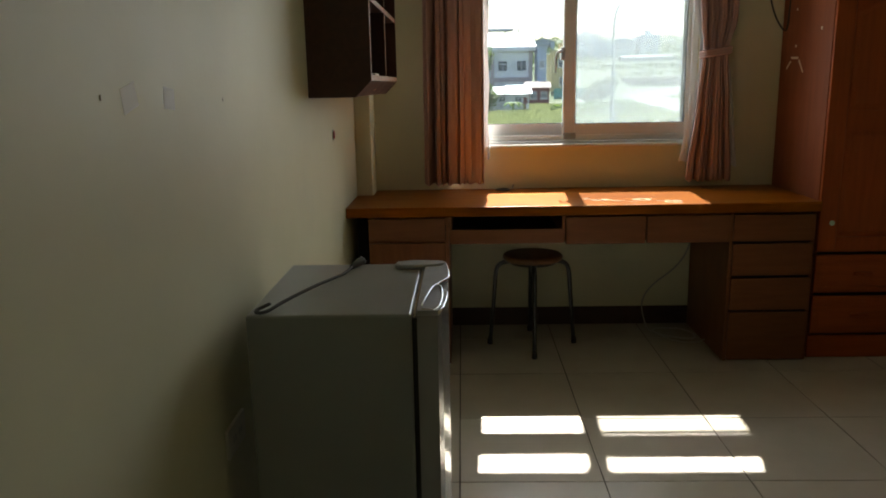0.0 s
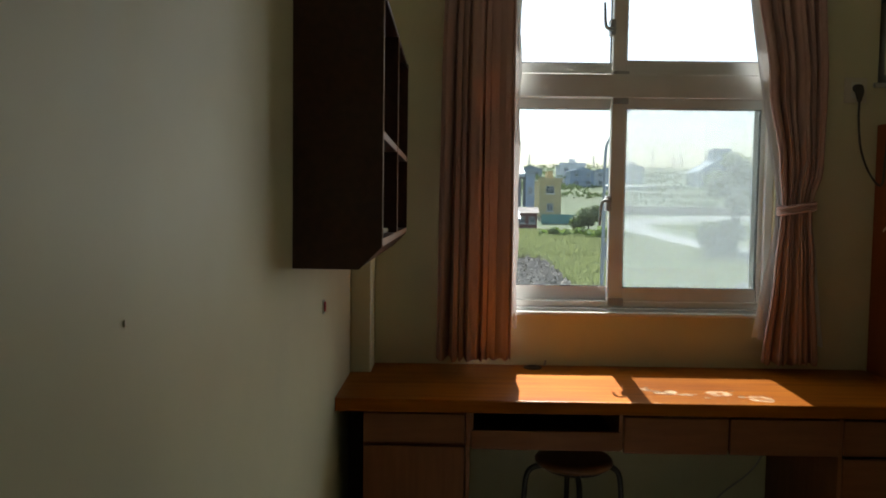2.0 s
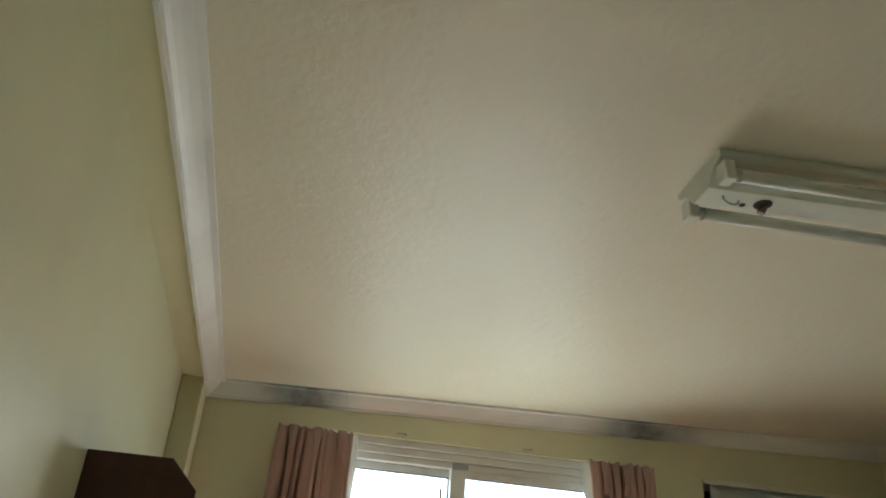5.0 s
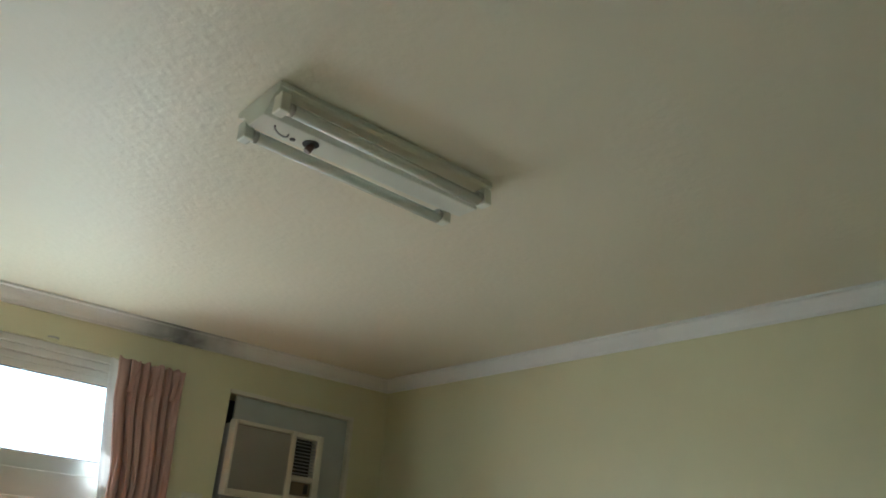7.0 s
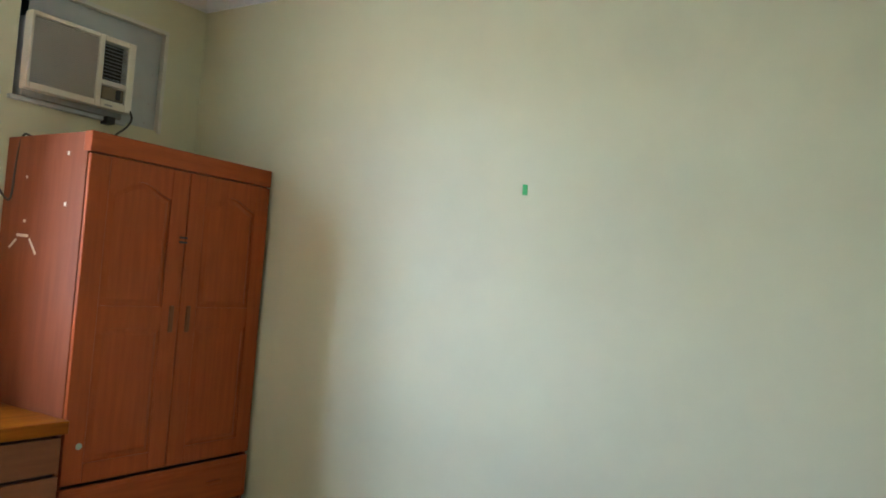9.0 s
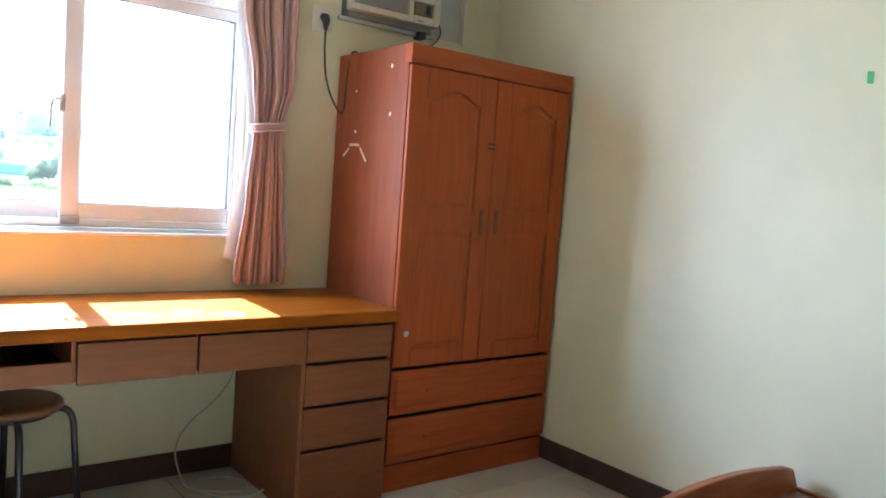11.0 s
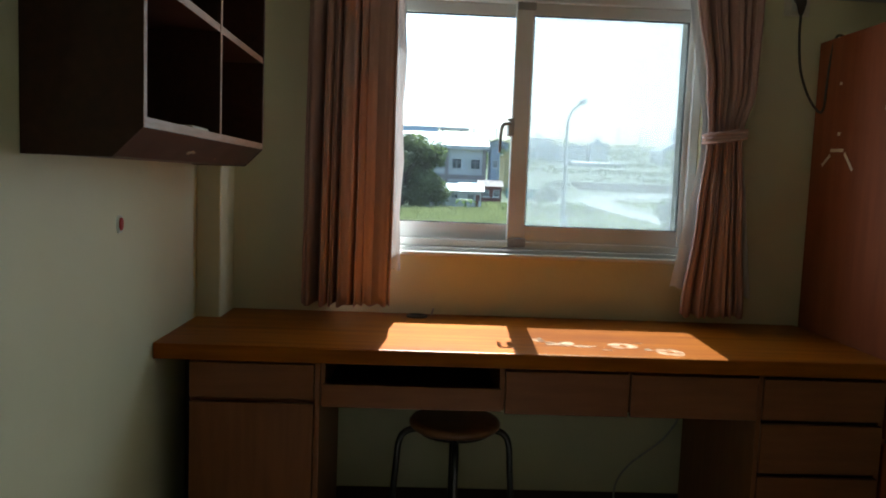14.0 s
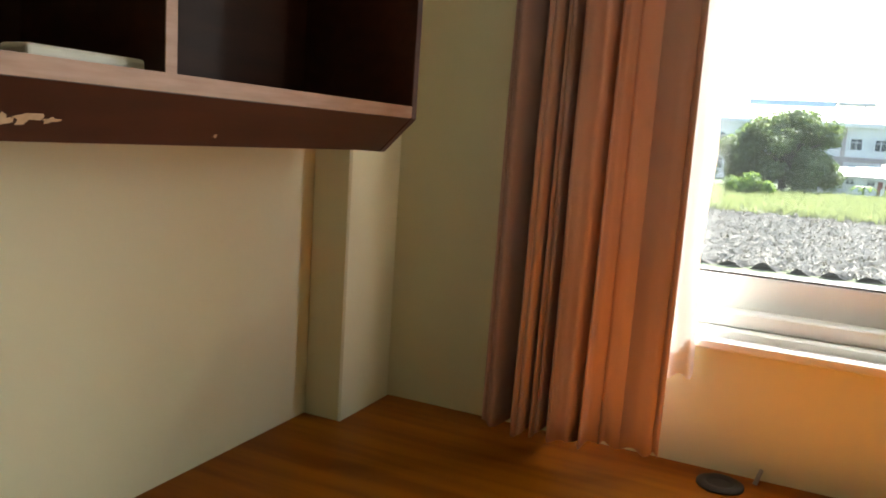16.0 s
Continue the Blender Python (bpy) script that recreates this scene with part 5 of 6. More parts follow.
def tree(name, label, x, y, height, lobes, leaves, seed, trunk_r=0.3, leaf=0.32, material=LEAF, category="tree"):
    """lobes: (dx, dy, dz, radius) of the clumps that make up the crown."""
    r = random.Random(seed)
    e = thing(name, label, category)
    rise_to(e, x, y)
    t = bmesh.new()
    fork = height * 0.32
    add_tube(t, curve_points([(0, 0, -0.3), (0.1 * trunk_r, 0.0, fork * 0.5), (0.25 * trunk_r, 0.1, fork)], 4), trunk_r, 9, True, [trunk_r * (1.25 - 0.5 * i / 8) for i in range(9)])
    for dx, dy, dz, rad in lobes:
        mid = Vector((dx * 0.45, dy * 0.45, fork + (dz - fork) * 0.6))
        add_tube(t, curve_points([(0.2 * trunk_r, 0, fork * 0.9), mid, (dx, dy, dz)], 4), trunk_r, 6, True, [trunk_r * 0.6 * (1 - 0.85 * i / 8) for i in range(9)])
    part("trunk", t, BARK, e)
    verts, faces = [], []
    total = sum(l[3] ** 2 for l in lobes)
    for li, (dx, dy, dz, rad) in enumerate(lobes):
        for _ in range(int(leaves * rad ** 2 / total)):
            d = Vector((r.gauss(0, 1), r.gauss(0, 1), r.gauss(0, 1))).normalized()
            rr = rad * (1 - 0.55 * r.random() ** 2.2) * (0.86 + 0.30 * noise.noise((d.x * 2.6 + li * 7, d.y * 2.6, d.z * 2.6)))
            c = Vector((dx, dy, dz)) + Vector((d.x * rr, d.y * rr, d.z * rr * 0.82))
            n = (d + Vector((r.gauss(0, 0.5), r.gauss(0, 0.5), r.gauss(0, 0.5) + 0.25))).normalized()
            a = n.orthogonal().normalized()
            a.rotate(Matrix.Rotation(r.uniform(0, 6.28), 3, n))
            b2 = n.cross(a)
            s = leaf * r.uniform(0.5, 1.2)
            i0 = len(verts)
            verts += [c - a * s, c - b2 * s * 0.55 + n * s * 0.15, c + a * s, c + b2 * s * 0.55 - n * s * 0.12]
            faces.append((i0, i0 + 1, i0 + 2, i0 + 3))
    me = bpy.data.meshes.new("crown")
    me.from_pydata(verts, [], faces)
    me.materials.append(material)
    cr = new("crown", me)
    cr.parent = e
    return e


rb = random.Random(41)
BIG = []
for i in range(44):
    a, u = rb.uniform(0, 6.283), rb.random()
    zc = 1.5 + 6.4 * u
    reach = 5.9 * math.sqrt(max(0.05, 1 - ((zc - 3.6) / 4.9) ** 2)) * (0.55 + 0.45 * rb.random())
    BIG.append((reach * math.cos(a), 0.7 * reach * math.sin(a), zc, rb.uniform(1.1, 1.9)))
BIG += [(-3.8, -0.4, 6.0, 1.3), (4.2, -0.5, 6.0, 1.2), (4.6, -0.6, 2.0, 1.6), (-4.4, -0.6, 2.0, 1.6), (0.6, -0.6, 8.2, 1.2)]
tree("tree", "broad dark green leafy tree in front of the long building", -1.0, 88, 9.3, BIG, 30000, 5, 0.4, 0.24)
tree("tree", "green leafy tree at the field edge", -12.0, 86, 8, [(-2, 0, 4.4, 2.6), (1.4, 0, 3.6, 2.2), (0, 0, 6.0, 2.2), (-4.0, 0, 3.0, 2.2), (3.2, 0, 2.4, 1.5)], 7000, 6, 0.3, 0.32)
tree("tree", "tall thin green tree at the field edge", -9.2, 72, 9, [(-1.4, 0, 4.0, 1.6), (-1.7, 0, 6.2, 1.3), (-1.5, 0, 8.0, 0.9), (-1.2, 0, 2.4, 1.5)], 3500, 16, 0.2, 0.26)
tree("bush", "rounded bright green bush in the grass", -3.7, 75, 2.6, [(-1.2, 0, 1.3, 1.1), (0.3, 0, 1.7, 1.2), (1.6, 0, 1.2, 1.0), (0, -0.5, 0.9, 1.1)], 3200, 7, 0.12, 0.16, LEAF2, "bush")
tree("bush", "low green bush in the tall grass", -9.0, 66, 1.8, [(-1.6, 0, 0.8, 1.1), (0.2, 0, 1.1, 1.1), (1.6, 0, 0.7, 0.9)], 2400, 8, 0.1, 0.16, LEAF2, "bush")
for i, (x, y, s) in enumerate(((15.5, 86, 1.0), (18.2, 87, 1.2), (12.6, 87, 0.8), (20.5, 89, 1.0))):
    tree("bush", "dark green low bush beside the rough grass", x, y, 1.6 * s, [(-1.1 * s, 0, 0.6, 0.9 * s), (0.4 * s, 0, 0.9, 1.0 * s), (1.5 * s, 0, 0.6, 0.8 * s)], 1600, 20 + i, 0.08, 0.16, LEAF2, "bush")
tree("bush", "dark green scrub growing across the meadow", 20.5, 106, 4.5, [(0, 0, 2.2, 1.8), (-1.5, 0, 1.4, 1.5), (1.3, 0, 3.2, 1.2)], 2600, 31, 0.15, 0.24, LEAF, "bush")
tree("tree", "slender green tree beyond the lane", 25.4, 63, 9.6, [(-1.4, 0, 6.6, 1.7), (0.8, 0, 7.6, 1.8), (2.0, 0, 6.0, 1.4), (-0.4, 0, 8.6, 1.1), (0.3, 0, 5.0, 1.2)], 2400, 32, 0.16, 0.26)
tree("tree", "dark green leafy tree beyond the lane", 23.0, 60, 4.2, [(-0.8, 0, 2.4, 1.4), (0.9, 0, 2.6, 1.5), (0.1, 0, 1.3, 1.6)], 3000, 33, 0.16, 0.22)

# far woods
r = random.Random(77)
verts, faces = [], []
for k in range(16000):
    x = r.uniform(-60, 190)
    y = r.choice((164, 183, 204, 214, 232, 262, 300)) + r.uniform(-1.5, 1.5)
    h = (1.1 if y < 224 else 2.4) + 0.9 * noise.noise((x * 0.07, y * 0.3, 2)) + 0.7 * noise.noise((x * 0.4, y, 5))
    if noise.noise((x * 0.03, y * 0.2, 9)) < -0.12 or (x < 34 and y < 170) or h < 0.2:
        continue
    z = land(x, y) + h * r.random() ** 0.6
    s = r.uniform(0.25, 0.65)
    a, b2 = r.uniform(0, 6.28), r.uniform(-0.6, 0.9)
    i0 = len(verts)
    verts += [(x - s * math.cos(a), y - s * math.sin(a), z), (x, y - s * 0.3, z - s * 0.6), (x + s * math.cos(a), y + s * math.sin(a), z + b2 * s * 0.3), (x, y + s * 0.3, z + s * 0.8)]
    faces.append((i0, i0 + 1, i0 + 2, i0 + 3))
me = bpy.data.meshes.new("far_woods")
me.from_pydata(verts, [], faces)
me.materials.append(LEAF)
tagged(new("far_woods", me), "hazy dark green rows of far trees between the fields", "woods", kind="stuff")


def far_window(parent, x0, x1, z0, z1, y, mullions=1):
    f2 = bmesh.new()
    w = 0.09
    for a, b, c, d in ((x0, x1, z0, z0 + w), (x0, x1, z1 - w, z1), (x0, x0 + w, z0, z1), (x1 - w, x1, z0, z1), *[((x0 + (x1 - x0) * (i + 1) / (mullions + 1)) - w / 2, (x0 + (x1 - x0) * (i + 1) / (mullions + 1)) + w / 2, z0, z1) for i in range(mullions)], (x0, x1, z0 + (z1 - z0) * 0.66 - w / 2, z0 + (z1 - z0) * 0.66 + w / 2)):
        add_box(f2, a, b, y - 0.10, y - 0.005, c, d)
    win = part("window", f2, PLASTER, parent, "white window frame")
    part("pane", box(x0 + w, x1 - w, y - 0.06, y - 0.02, z0 + w, z1 - w), FAR_GLASS, win)
    part("sill", box(x0 - 0.15, x1 + 0.15, y - 0.22, y - 0.006, z0 - 0.14, z0 - 0.02), PLASTER, win)


# the long two-storey building
hall = thing("school_building", "long off-white two-storey building with a pale sheet roof", "building")
HY, HG = 115.0, land(0, 115.0)
part("wall", box(-46, 11.4, HY, HY + 13, HG - 0.6, HG + 7.9), PLASTER, hall)
part("floor_band", box(-46.05, 11.45, HY - 0.25, HY - 0.002, HG + 3.3, HG + 4.0), PLASTER_P, hall, "pinkish band between the storeys")
part("eaves", box(-46.6, 12.0, HY - 0.9, HY + 13.9, HG + 7.902, HG + 8.45), PLASTER, hall)
part("roof", prism([(HY - 0.9, HG + 8.46), (HY + 6.5, HG + 10.9), (HY + 13.9, HG + 8.46)], "x", -46.6, 12.0), ROOF_PALE, hall, "pale metal sheet roof")
for i in range(16):
    x = 11.2 - 2.9 * i
    if x < -40:
        break
    far_window(hall, x - 2.1, x - 0.6, HG + 4.9, HG + 6.5, HY)
    far_window(hall, x - 2.1, x - 0.6, HG + 1.2, HG + 2.9, HY)
for i in range(11):
    x = 11.2 - 5.8 * i
    part("pilaster", box(x - 0.28, x + 0.28, HY - 0.32, HY - 0.26 + 0.255, HG - 0.5, HG + 7.9), PLASTER_P, hall, "pinkish pilaster")
up = thing("rooftop_hall", "pale blue metal shed roof rising behind the long building", "shed roof")
part("wall", box(-8.0, 4.2, HY + 14.5, HY + 26, HG - 1, HG + 12.2), mat("pale_blue_cladding", (0.36, 0.47, 0.55), 0.5, second=(0.32, 0.43, 0.51), scale=0.8, stretch=(5, 1, 0.2)), up)
part("roof", prism([(HY + 14.2, HG + 12.22), (HY + 20, HG + 12.9), (HY + 26.3, HG + 12.22)], "x", -8.3, 4.5), ROOF_PALE, up)
tank = thing("roof_frame", "small steel roof frame behind the long building", "roof frame")
b = bmesh.new()
for x in (5.0, 8.2):
    for y in (HY + 15, HY + 17):
        add_box(b, x, x + 0.2, y, y + 0.2, HG - 1, HG + 12.4)
add_box(b, 4.6, 9.6, HY + 14.6, HY + 17.6, HG + 11.9, HG + 12.2)
part("frame", b, GALV, tank)

shed = thing("shed", "low grey-white shed with a pale and blue sheet roof", "shed")
SG = land(5, 92)
part("wall", box(0.2, 9.0, 92, 97, SG - 0.4, SG + 2.3), PLASTER, shed)
part("roof", prism([(91.4, SG + 2.31), (94.5, SG + 3.25), (97.6, SG + 2.31)], "x", -0.2, 6.2), ROOF_SHED, shed, "pale blue-grey sheet roof")
part("roof", prism([(91.4, SG + 2.33), (94.5, SG + 3.4), (97.6, SG + 2.33)], "x", 6.21, 9.4), ROOF_BLUE, shed, "blue sheet roof")
for x in (1.2, 3.2, 5.2, 7.2):
    far_window(shed, x, x + 0.9, SG + 1.35, SG + 2.05, 92)
part("door", box(8.3, 8.8, 91.93, 91.998, SG, SG + 1.9), BRICK_RED, shed)
fence = thing("fence", "row of grey concrete fence posts before the shed", "fence")
for i in range(7):
    part("post", box(0.4 + i * 1.35, 0.58 + i * 1.35, 90.2, 90.38, SG - 0.3, SG + 1.2), PLASTER, fence)
annex = thing("annex", "small dark red boarded annex beside the long building", "annex")
AG = land(14, 106)
part("wall", box(10.0, 13.2, 107, 111, AG - 0.4, AG + 2.6), BRICK_RED, annex)
part("roof", prism([(106.4, AG + 2.61), (108.8, AG + 3.5), (111.6, AG + 2.61)], "x", 9.7, 13.5), mat("rusty_sheet", (0.20, 0.14, 0.12), 0.7, second=(0.26, 0.19, 0.16), scale=2), annex)
far_window(annex, 10.5, 11.4, AG + 1.1, AG + 2.1, 107)
far_window(annex, 12.0, 12.9, AG + 1.1, AG + 2.1, 107)
tow = thing("utility_block", "narrow grey stair block at the end of the long building", "building")
part("wall", box(12.1, 13.4, 113, 118, AG - 0.5, AG + 8.6), PLASTER_G, tow)
part("roof", box(12.02, 13.6, 112.8, 118.2, AG + 8.61, AG + 8.9), ROOF_PALE, tow)
far_window(tow, 12.4, 13.1, AG + 5.4, AG + 6.6, 113)


def house(label, x0, x1, y, depth, h, wall, roof, storeys, gable=0.0, seed=0):
    e = thing("house", label, "house")
    g = land((x0 + x1) / 2, y)
    part("wall", box(x0, x1, y, y + depth, g - 2.0, g + h), wall, e)
    if gable:
        rf = prism([(x0 - 0.5, g + h + 0.01), ((x0 + x1) / 2, g + h + gable), (x1 + 0.5, g + h + 0.01)], "y", y - 0.5, y + depth + 0.5)
    else:
        rf = bmesh.new()
        add_box(rf, x0 - 0.25, x1 + 0.25, y - 0.25, y + depth + 0.25, g + h + 0.005, g + h + 0.25)
        add_box(rf, x0 - 0.25, x1 + 0.25, y - 0.25, y - 0.05, g + h + 0.251, g + h + 0.9)
        add_box(rf, x0 + 0.4 * (x1 - x0), x0 + 0.65 * (x1 - x0), y + 1.5, y + 4, g + h + 0.251, g + h + 2.2)
    part("roof", rf, roof, e)
    r2 = random.Random(seed)
    n = max(1, int((x1 - x0) / 3.0))
    for s in range(storeys):
        zb = g + h * (s + 0.35) / storeys
        for i in range(n):
            xm = x0 + (x1 - x0) * (i + 0.5) / n
            w = r2.uniform(0.55, 0.85)
            far_window(e, xm - w, xm + w, zb, zb + h / storeys * 0.45, y)
    return e


house("yellow plastered two-storey house with a flat roof", 17.4, 21.6, 141, 8, 6.6, PLASTER_Y, PLASTER_Y, 2, 0, 1)
house("grey-blue gabled two-storey house among trees", 35.6, 42.6, 219, 9, 4.4, PLASTER_G, PLASTER_G, 2, 1.5, 2)
house("off-white block house behind the gabled house", 35.0, 43.0, 236, 9, 5.4, PLASTER, PLASTER, 2, 0, 3)
house("off-white low house with a grey roof", 43.0, 51.0, 222, 9, 4.4, PLASTER, PLASTER_G, 2, 1.2, 4)
house("tall narrow off-white house at the field edge", 51.8, 57.2, 221, 8, 5.4, PLASTER, PLASTER_G, 2, 0, 5)
big = house("large grey gabled house beyond the meadow", 74.0, 90.5, 222, 12, 4.6, PLASTER, PLASTER_G, 2, 5.6, 6)
part("roof_turret", box(79.0, 84.5, 224, 229, land(82, 222) + 8.0, land(82, 222) + 11.9, 0.1), PLASTER_G, big)
house("pale low house with a dark roof", 95.0, 106.0, 226, 10, 3.8, PLASTER_P, PLASTER_G, 1, 2.0, 7)
house("far pale house with a low roof", 60.0, 68.0, 262, 9, 3.0, PLASTER_P, PLASTER_G, 1, 1.2, 8)
house("far grey house among trees", 24.0, 31.0, 250, 9, 3.4, PLASTER_G, ROOF_PALE, 1, 1.2, 9)
house("grey plastered house behind the trees at the field edge", -23.0, -12.8, 101, 9, 9.4, PLASTER_G, PLASTER_G, 2, 0.9, 10)
fen = thing("sheet_fence", "teal metal sheet fence at the meadow edge", "fence")
for i in range(6):
    x = 16.8 + i * 1.05
    part("panel", box(x, x + 1.02, 131.5, 131.56, land(x, 131.5) - 0.3, land(x, 131.5) + 1.7), TEAL, fen)
gh = thing("greenhouse", "long low white plastic greenhouse across the fields", "greenhouse")
gg = land(50, 210)
part("cover", prism([(208, gg - 0.5), (208, gg + 0.9), (209.5, gg + 1.4), (212, gg + 1.4), (213.5, gg + 0.9), (213.5, gg - 0.5)], "x", 44, 58), ROOF_PALE, gh)
for i in range(8):
    part("hoop", box(44 + i * 2 - 0.06, 44 + i * 2 + 0.06, 207.9, 207.995, gg - 0.4, gg + 0.9), GALV, gh)


def street_lamp(x, y, h, reach, label):
    e = thing("street_lamp", label, "street lamp", "street lamps")
    rise_to(e, x, y)
    part("pole", tube(curve_points([(0, 0, -0.2), (0, 0, h * 0.5), (0.0, 0, h * 0.84), (reach * 0.18, 0, h * 0.945), (reach * 0.72, 0, h * 0.995)], 7), 0.07, 10, [0.11 - 0.065 * i / 28 for i in range(29)]), GALV, e)
    hd = bmesh.new()
    s = 1 if reach > 0 else -1
    add_tube(hd, [(reach * 0.70, 0, h * 0.99), (reach * 0.78, 0, h * 1.0), (reach * 0.98, 0, h * 1.012), (reach * 1.12, 0, h * 1.012), (reach * 1.18, 0, h * 1.01)], 0.1, 10, True, [0.05, 0.12, 0.17, 0.13, 0.03])
    head = part("lamp_head", hd, GALV, e)
    part("base_plate", lathe([(0.26, -0.05), (0.26, 0.06), (0.14, 0.10), (0.12, 0.9), (0.1, 0.92)], 12), GALV, e)
    part("control_box", box(-0.02, 0.22, -0.17, -0.09, 2.4, 3.3, 0.02), GREY_PLASTIC, e)
    return e


street_lamp(8.0, 33.9, 8.7, 0.75, "tall grey steel street lamp with a curved arm")
street_lamp(30.4, 61.5, 8.9, -1.9, "grey steel street lamp beside the curving farm road")


def pylon(x, y, h):
    e = thing("pylon", "far steel lattice power pylon in the haze", "pylon", "power pylons")
    rise_to(e, x, y)
    b = bmesh.new()
    w = h * 0.085
    for sx in (-1, 1):
        for sy in (-1, 1):
            add_tube(b, [(sx * w, sy * w, -2), (sx * w * 0.35, sy * w * 0.35, h * 0.62), (sx * w * 0.12, sy * w * 0.12, h)], 0.17, 4)
    for k in range(8):
        z0, z1 = h * k / 8, h * (k + 1) / 8
        wa, wb = w * (1 - 0.92 * k / 8), w * (1 - 0.92 * (k + 1) / 8)
        add_tube(b, [(-wa, -wa, z0), (wb, -wb, z1)], 0.09, 4)
        add_tube(b, [(wa, -wa, z0), (-wb, -wb, z1)], 0.09, 4)
    part("tower", b, PYLON, e)
    for z, l in ((0.66, 0.17), (0.78, 0.14), (0.90, 0.11)):
        a = bmesh.new()
        add_tube(a, [(-h * l, 0, h * z), (0, 0, h * (z + 0.03)), (h * l, 0, h * z)], 0.14, 4)
        part("cross_arm", a, PYLON, e)


for bx, d, h in ((0.105, 640, 38), (0.190, 700, 42), (0.236, 660, 44), (0.268, 600, 42), (0.296, 640, 42), (0.306, 620, 40), (0.338, 600, 40), (0.02, 600, 34), (0.075, 620, 36)):
    pylon(bx * d, d, h * 0.56)


def car(label, paint, m):
    """A small hatchback, nose to -x."""
    e = thing("car", label, "car")
    e.matrix_basis = m
    side = [(-2.05, 0.35), (-2.08, 0.62), (-1.95, 0.78), (-1.15, 0.92), (-0.55, 1.38), (0.75, 1.46), (1.45, 1.36), (1.95, 0.98), (2.08, 0.86), (2.10, 0.40), (1.9, 0.28), (-1.9, 0.28)]
    body = bmesh.new()
    mid = [(x, z) for x, z in side]
    rings = []
    for y, k in ((-0.82, 0.93), (-0.80, 1.0), (0.80, 1.0), (0.82, 0.93)):
        rings.append([body.verts.new((x * (0.99 if k < 1 else 1), y * (0.80 if z > 1.1 else 1.0), 0.28 + (z - 0.28) * (k if z < 1.1 else 1))) for x, z in mid])
    for a, b in zip(rings, rings[1:]):
        for i in range(len(mid)):
            body.faces.new((a[i], a[(i + 1) % len(mid)], b[(i + 1) % len(mid)], b[i]))
    body.faces.new(rings[0]), body.faces.new(rings[-1][::-1])
    bmesh.ops.recalc_face_normals(body, faces=body.faces[:])
    part("body", body, paint, e)
    for s in (-1, 1):
        y = s * 0.752
        for poly in ([(-0.98, 0.95), (-0.50, 1.32), (0.10, 1.36), (0.10, 0.97)], [(0.16, 0.97), (0.16, 1.36), (0.78, 1.38), (1.40, 1.28), (1.30, 0.99)]):
            part("side_window", prism([(x, z) for x, z in poly], "y", y - 0.02, y + 0.055), FAR_GLASS, e)
        for x in (-1.28, 1.30):
            wh = part("wheel", tube([(x, s * 0.66, 0.31), (x, s * 0.83, 0.31)], 0.31, 18), RUBBER, e)
            part("rim", tube([(x, s * 0.83, 0.31), (x, s * 0.838, 0.31)], 0.19, 14), GALV, wh)
        part("headlight", box(-2.04, -1.80, s * 0.62 - 0.14, s * 0.62 + 0.14, 0.62, 0.76, 0.03), WHITE, e)
        part("tail_light", box(1.98, 2.11, s * 0.66 - 0.1, s * 0.66 + 0.1, 0.72, 0.95, 0.02), RED, e)
    ws = bmesh.new()
    for q in ([(-1.12, -0.66, 0.945), (-1.12, 0.66, 0.945), (-0.60, 0.56, 1.36), (-0.60, -0.56, 1.36)],):
        f4 = [ws.verts.new(Vector(p) + Vector((-0.012, 0, 0.012))) for p in q]
        ws.faces.new(f4)
    part("windscreen", ws, FAR_GLASS, e)
    return e


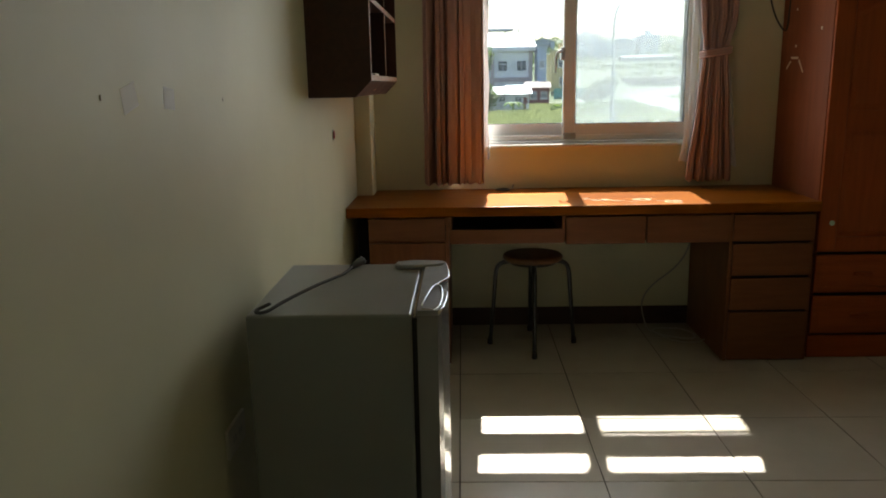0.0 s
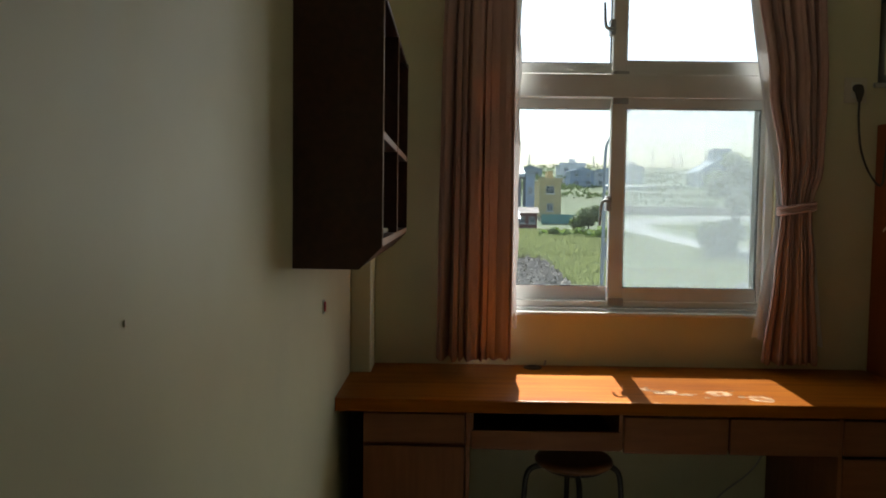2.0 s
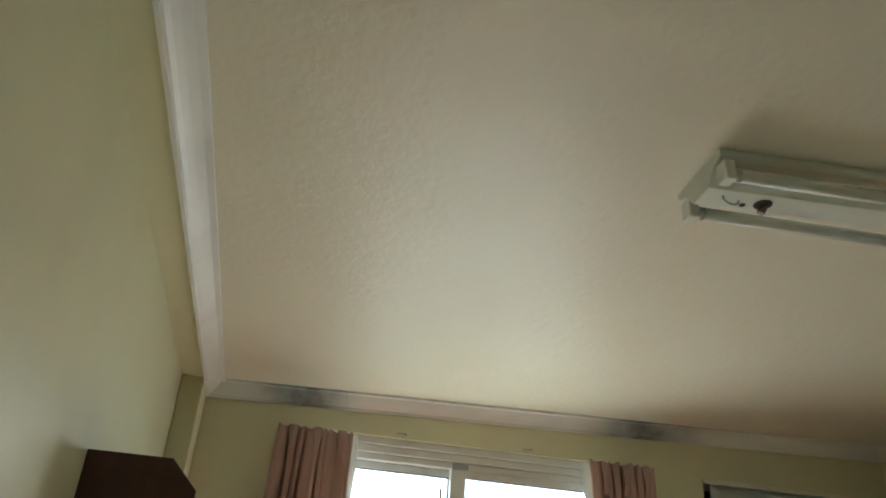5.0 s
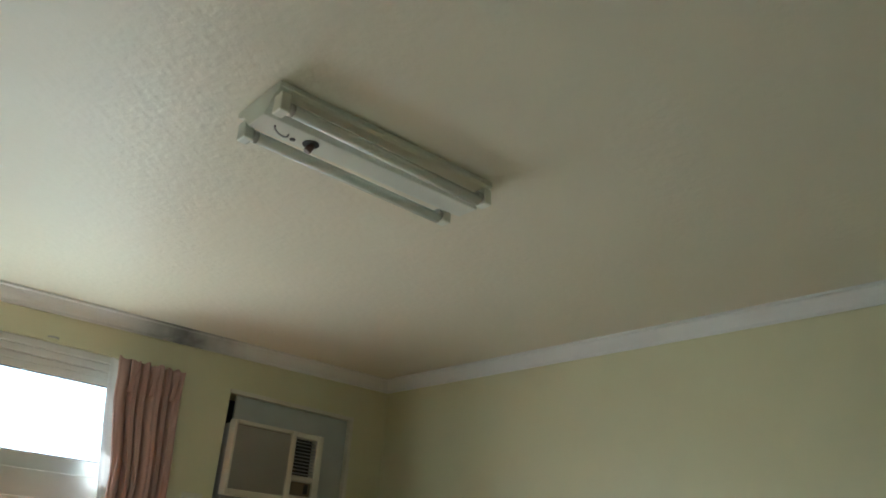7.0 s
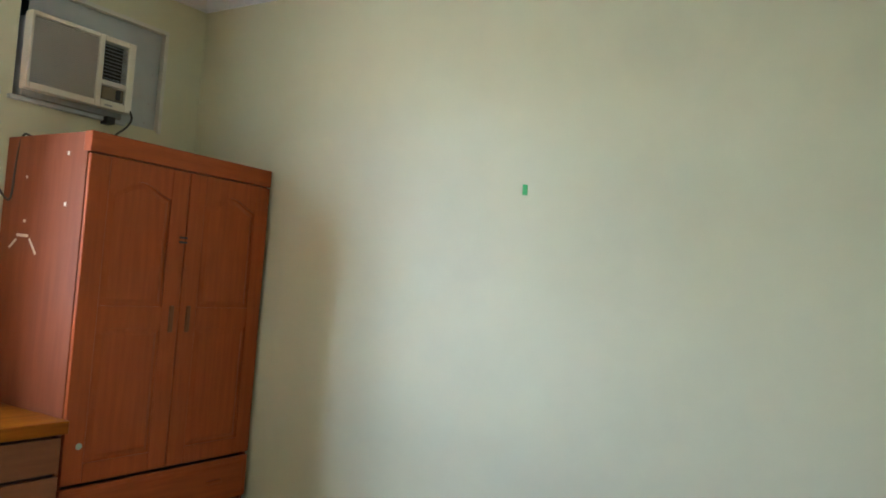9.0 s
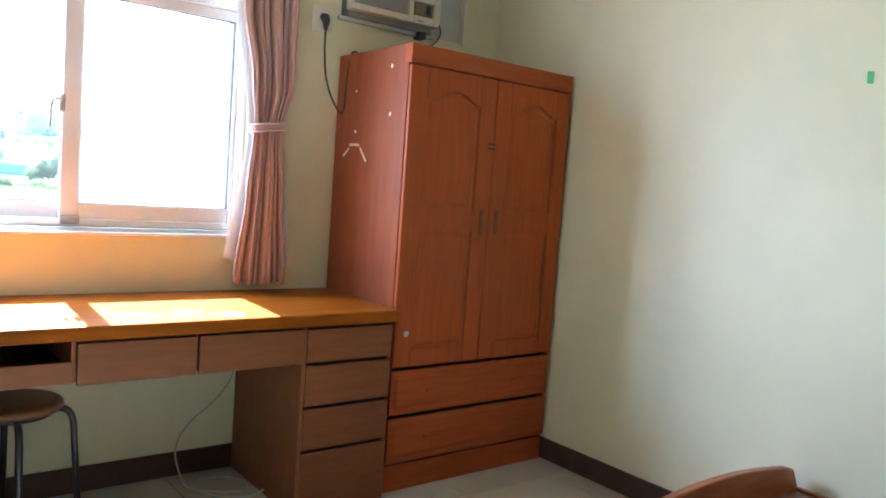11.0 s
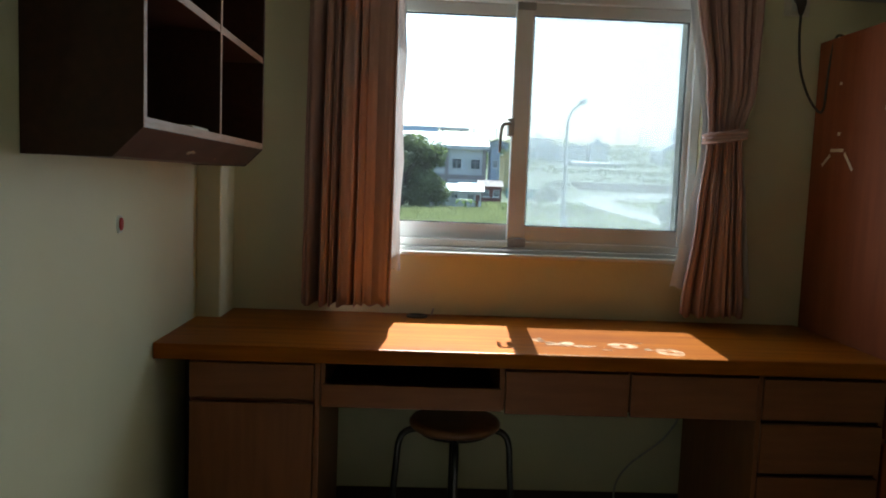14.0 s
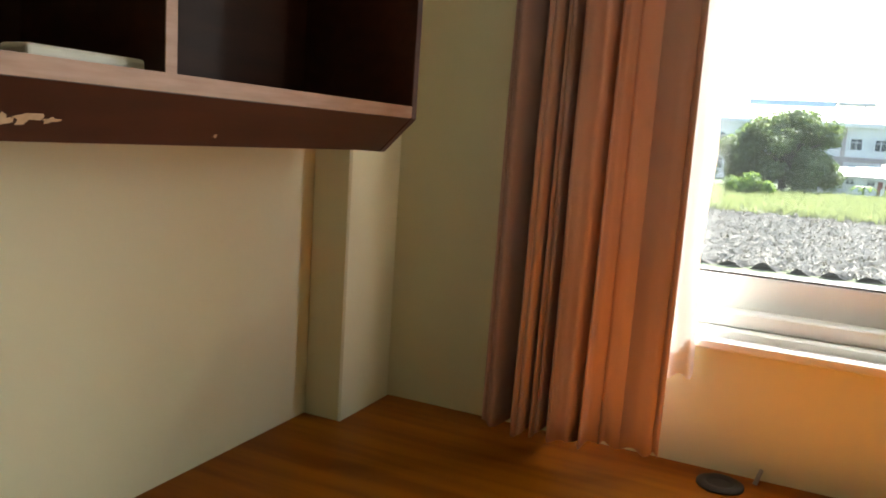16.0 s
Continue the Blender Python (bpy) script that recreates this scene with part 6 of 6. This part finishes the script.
car("small grey hatchback parked on the lane below", CARS, Matrix.Translation((15.4, 33.0, land(15.4, 33.0) + 0.13)) @ Euler((0, 0, radians(8))).to_matrix().to_4x4())
car("small white car parked beside the curving farm road", CARW, Matrix.Translation((27.2, 61.2, land(27.2, 61.2) + 0.05)) @ Euler((0, 0, radians(-20))).to_matrix().to_4x4())

# banana plant by the shed
bp = thing("banana_plant", "banana plant with long arching green leaves by the fence", "banana plant")
rise_to(bp, 6.6, 86)
part("stem", tube([(0, 0, -0.2), (0.05, 0, 0.8), (0.02, 0, 1.5)], 0.14, 8, [0.16, 0.13, 0.09]), LEAF2, bp)
for i in range(9):
    a = i * 0.7 + 0.2
    lb = bmesh.new()
    prev = None
    for k in range(7):
        u = k / 6
        p = Vector((math.cos(a) * 1.5 * u, math.sin(a) * 1.5 * u, 1.4 + 1.3 * u - 1.7 * u * u))
        w = 0.26 * math.sin(math.pi * min(1, u * 0.9 + 0.1))
        s = Vector((-math.sin(a), math.cos(a), 0)) * w
        row = [lb.verts.new(p - s + Vector((0, 0, -0.05))), lb.verts.new(p), lb.verts.new(p + s + Vector((0, 0, -0.05)))]
        if prev:
            lb.faces.new((prev[0], prev[1], row[1], row[0])), lb.faces.new((prev[1], prev[2], row[2], row[1]))
        prev = row
    part("leaf", lb, LEAF2, bp)

# ---- floor tiles ----
TS, GAP = 0.51, 0.0045
tile_bm = box(-TS / 2 + GAP / 2, TS / 2 - GAP / 2, -TS / 2 + GAP / 2, TS / 2 - GAP / 2, -0.004, 0.0, 0.0008)
tile_me = mesh_of("tile", tile_bm, TILE)
for i in range(-1, 7):
    for j in range(11):
        xa, xb = max(0.0, 0.035 + i * TS), min(X1, 0.035 + (i + 1) * TS)
        yb, ya = min(0.0, 0.245 - j * TS), max(Y0, 0.245 - (j + 1) * TS)
        if xb - xa < 0.02 or yb - ya < 0.02:
            continue
        if abs(xb - xa - TS) < 1e-6 and abs(yb - ya - TS) < 1e-6:
            t = new("tile", tile_me)
            t.location = ((xa + xb) / 2, (ya + yb) / 2, F)
        else:
            t = new("tile", mesh_of("tile", box(xa + GAP / 2, xb - GAP / 2, ya + GAP / 2, yb - GAP / 2, F - 0.004, F, 0.0008), TILE))
        t.parent = floor
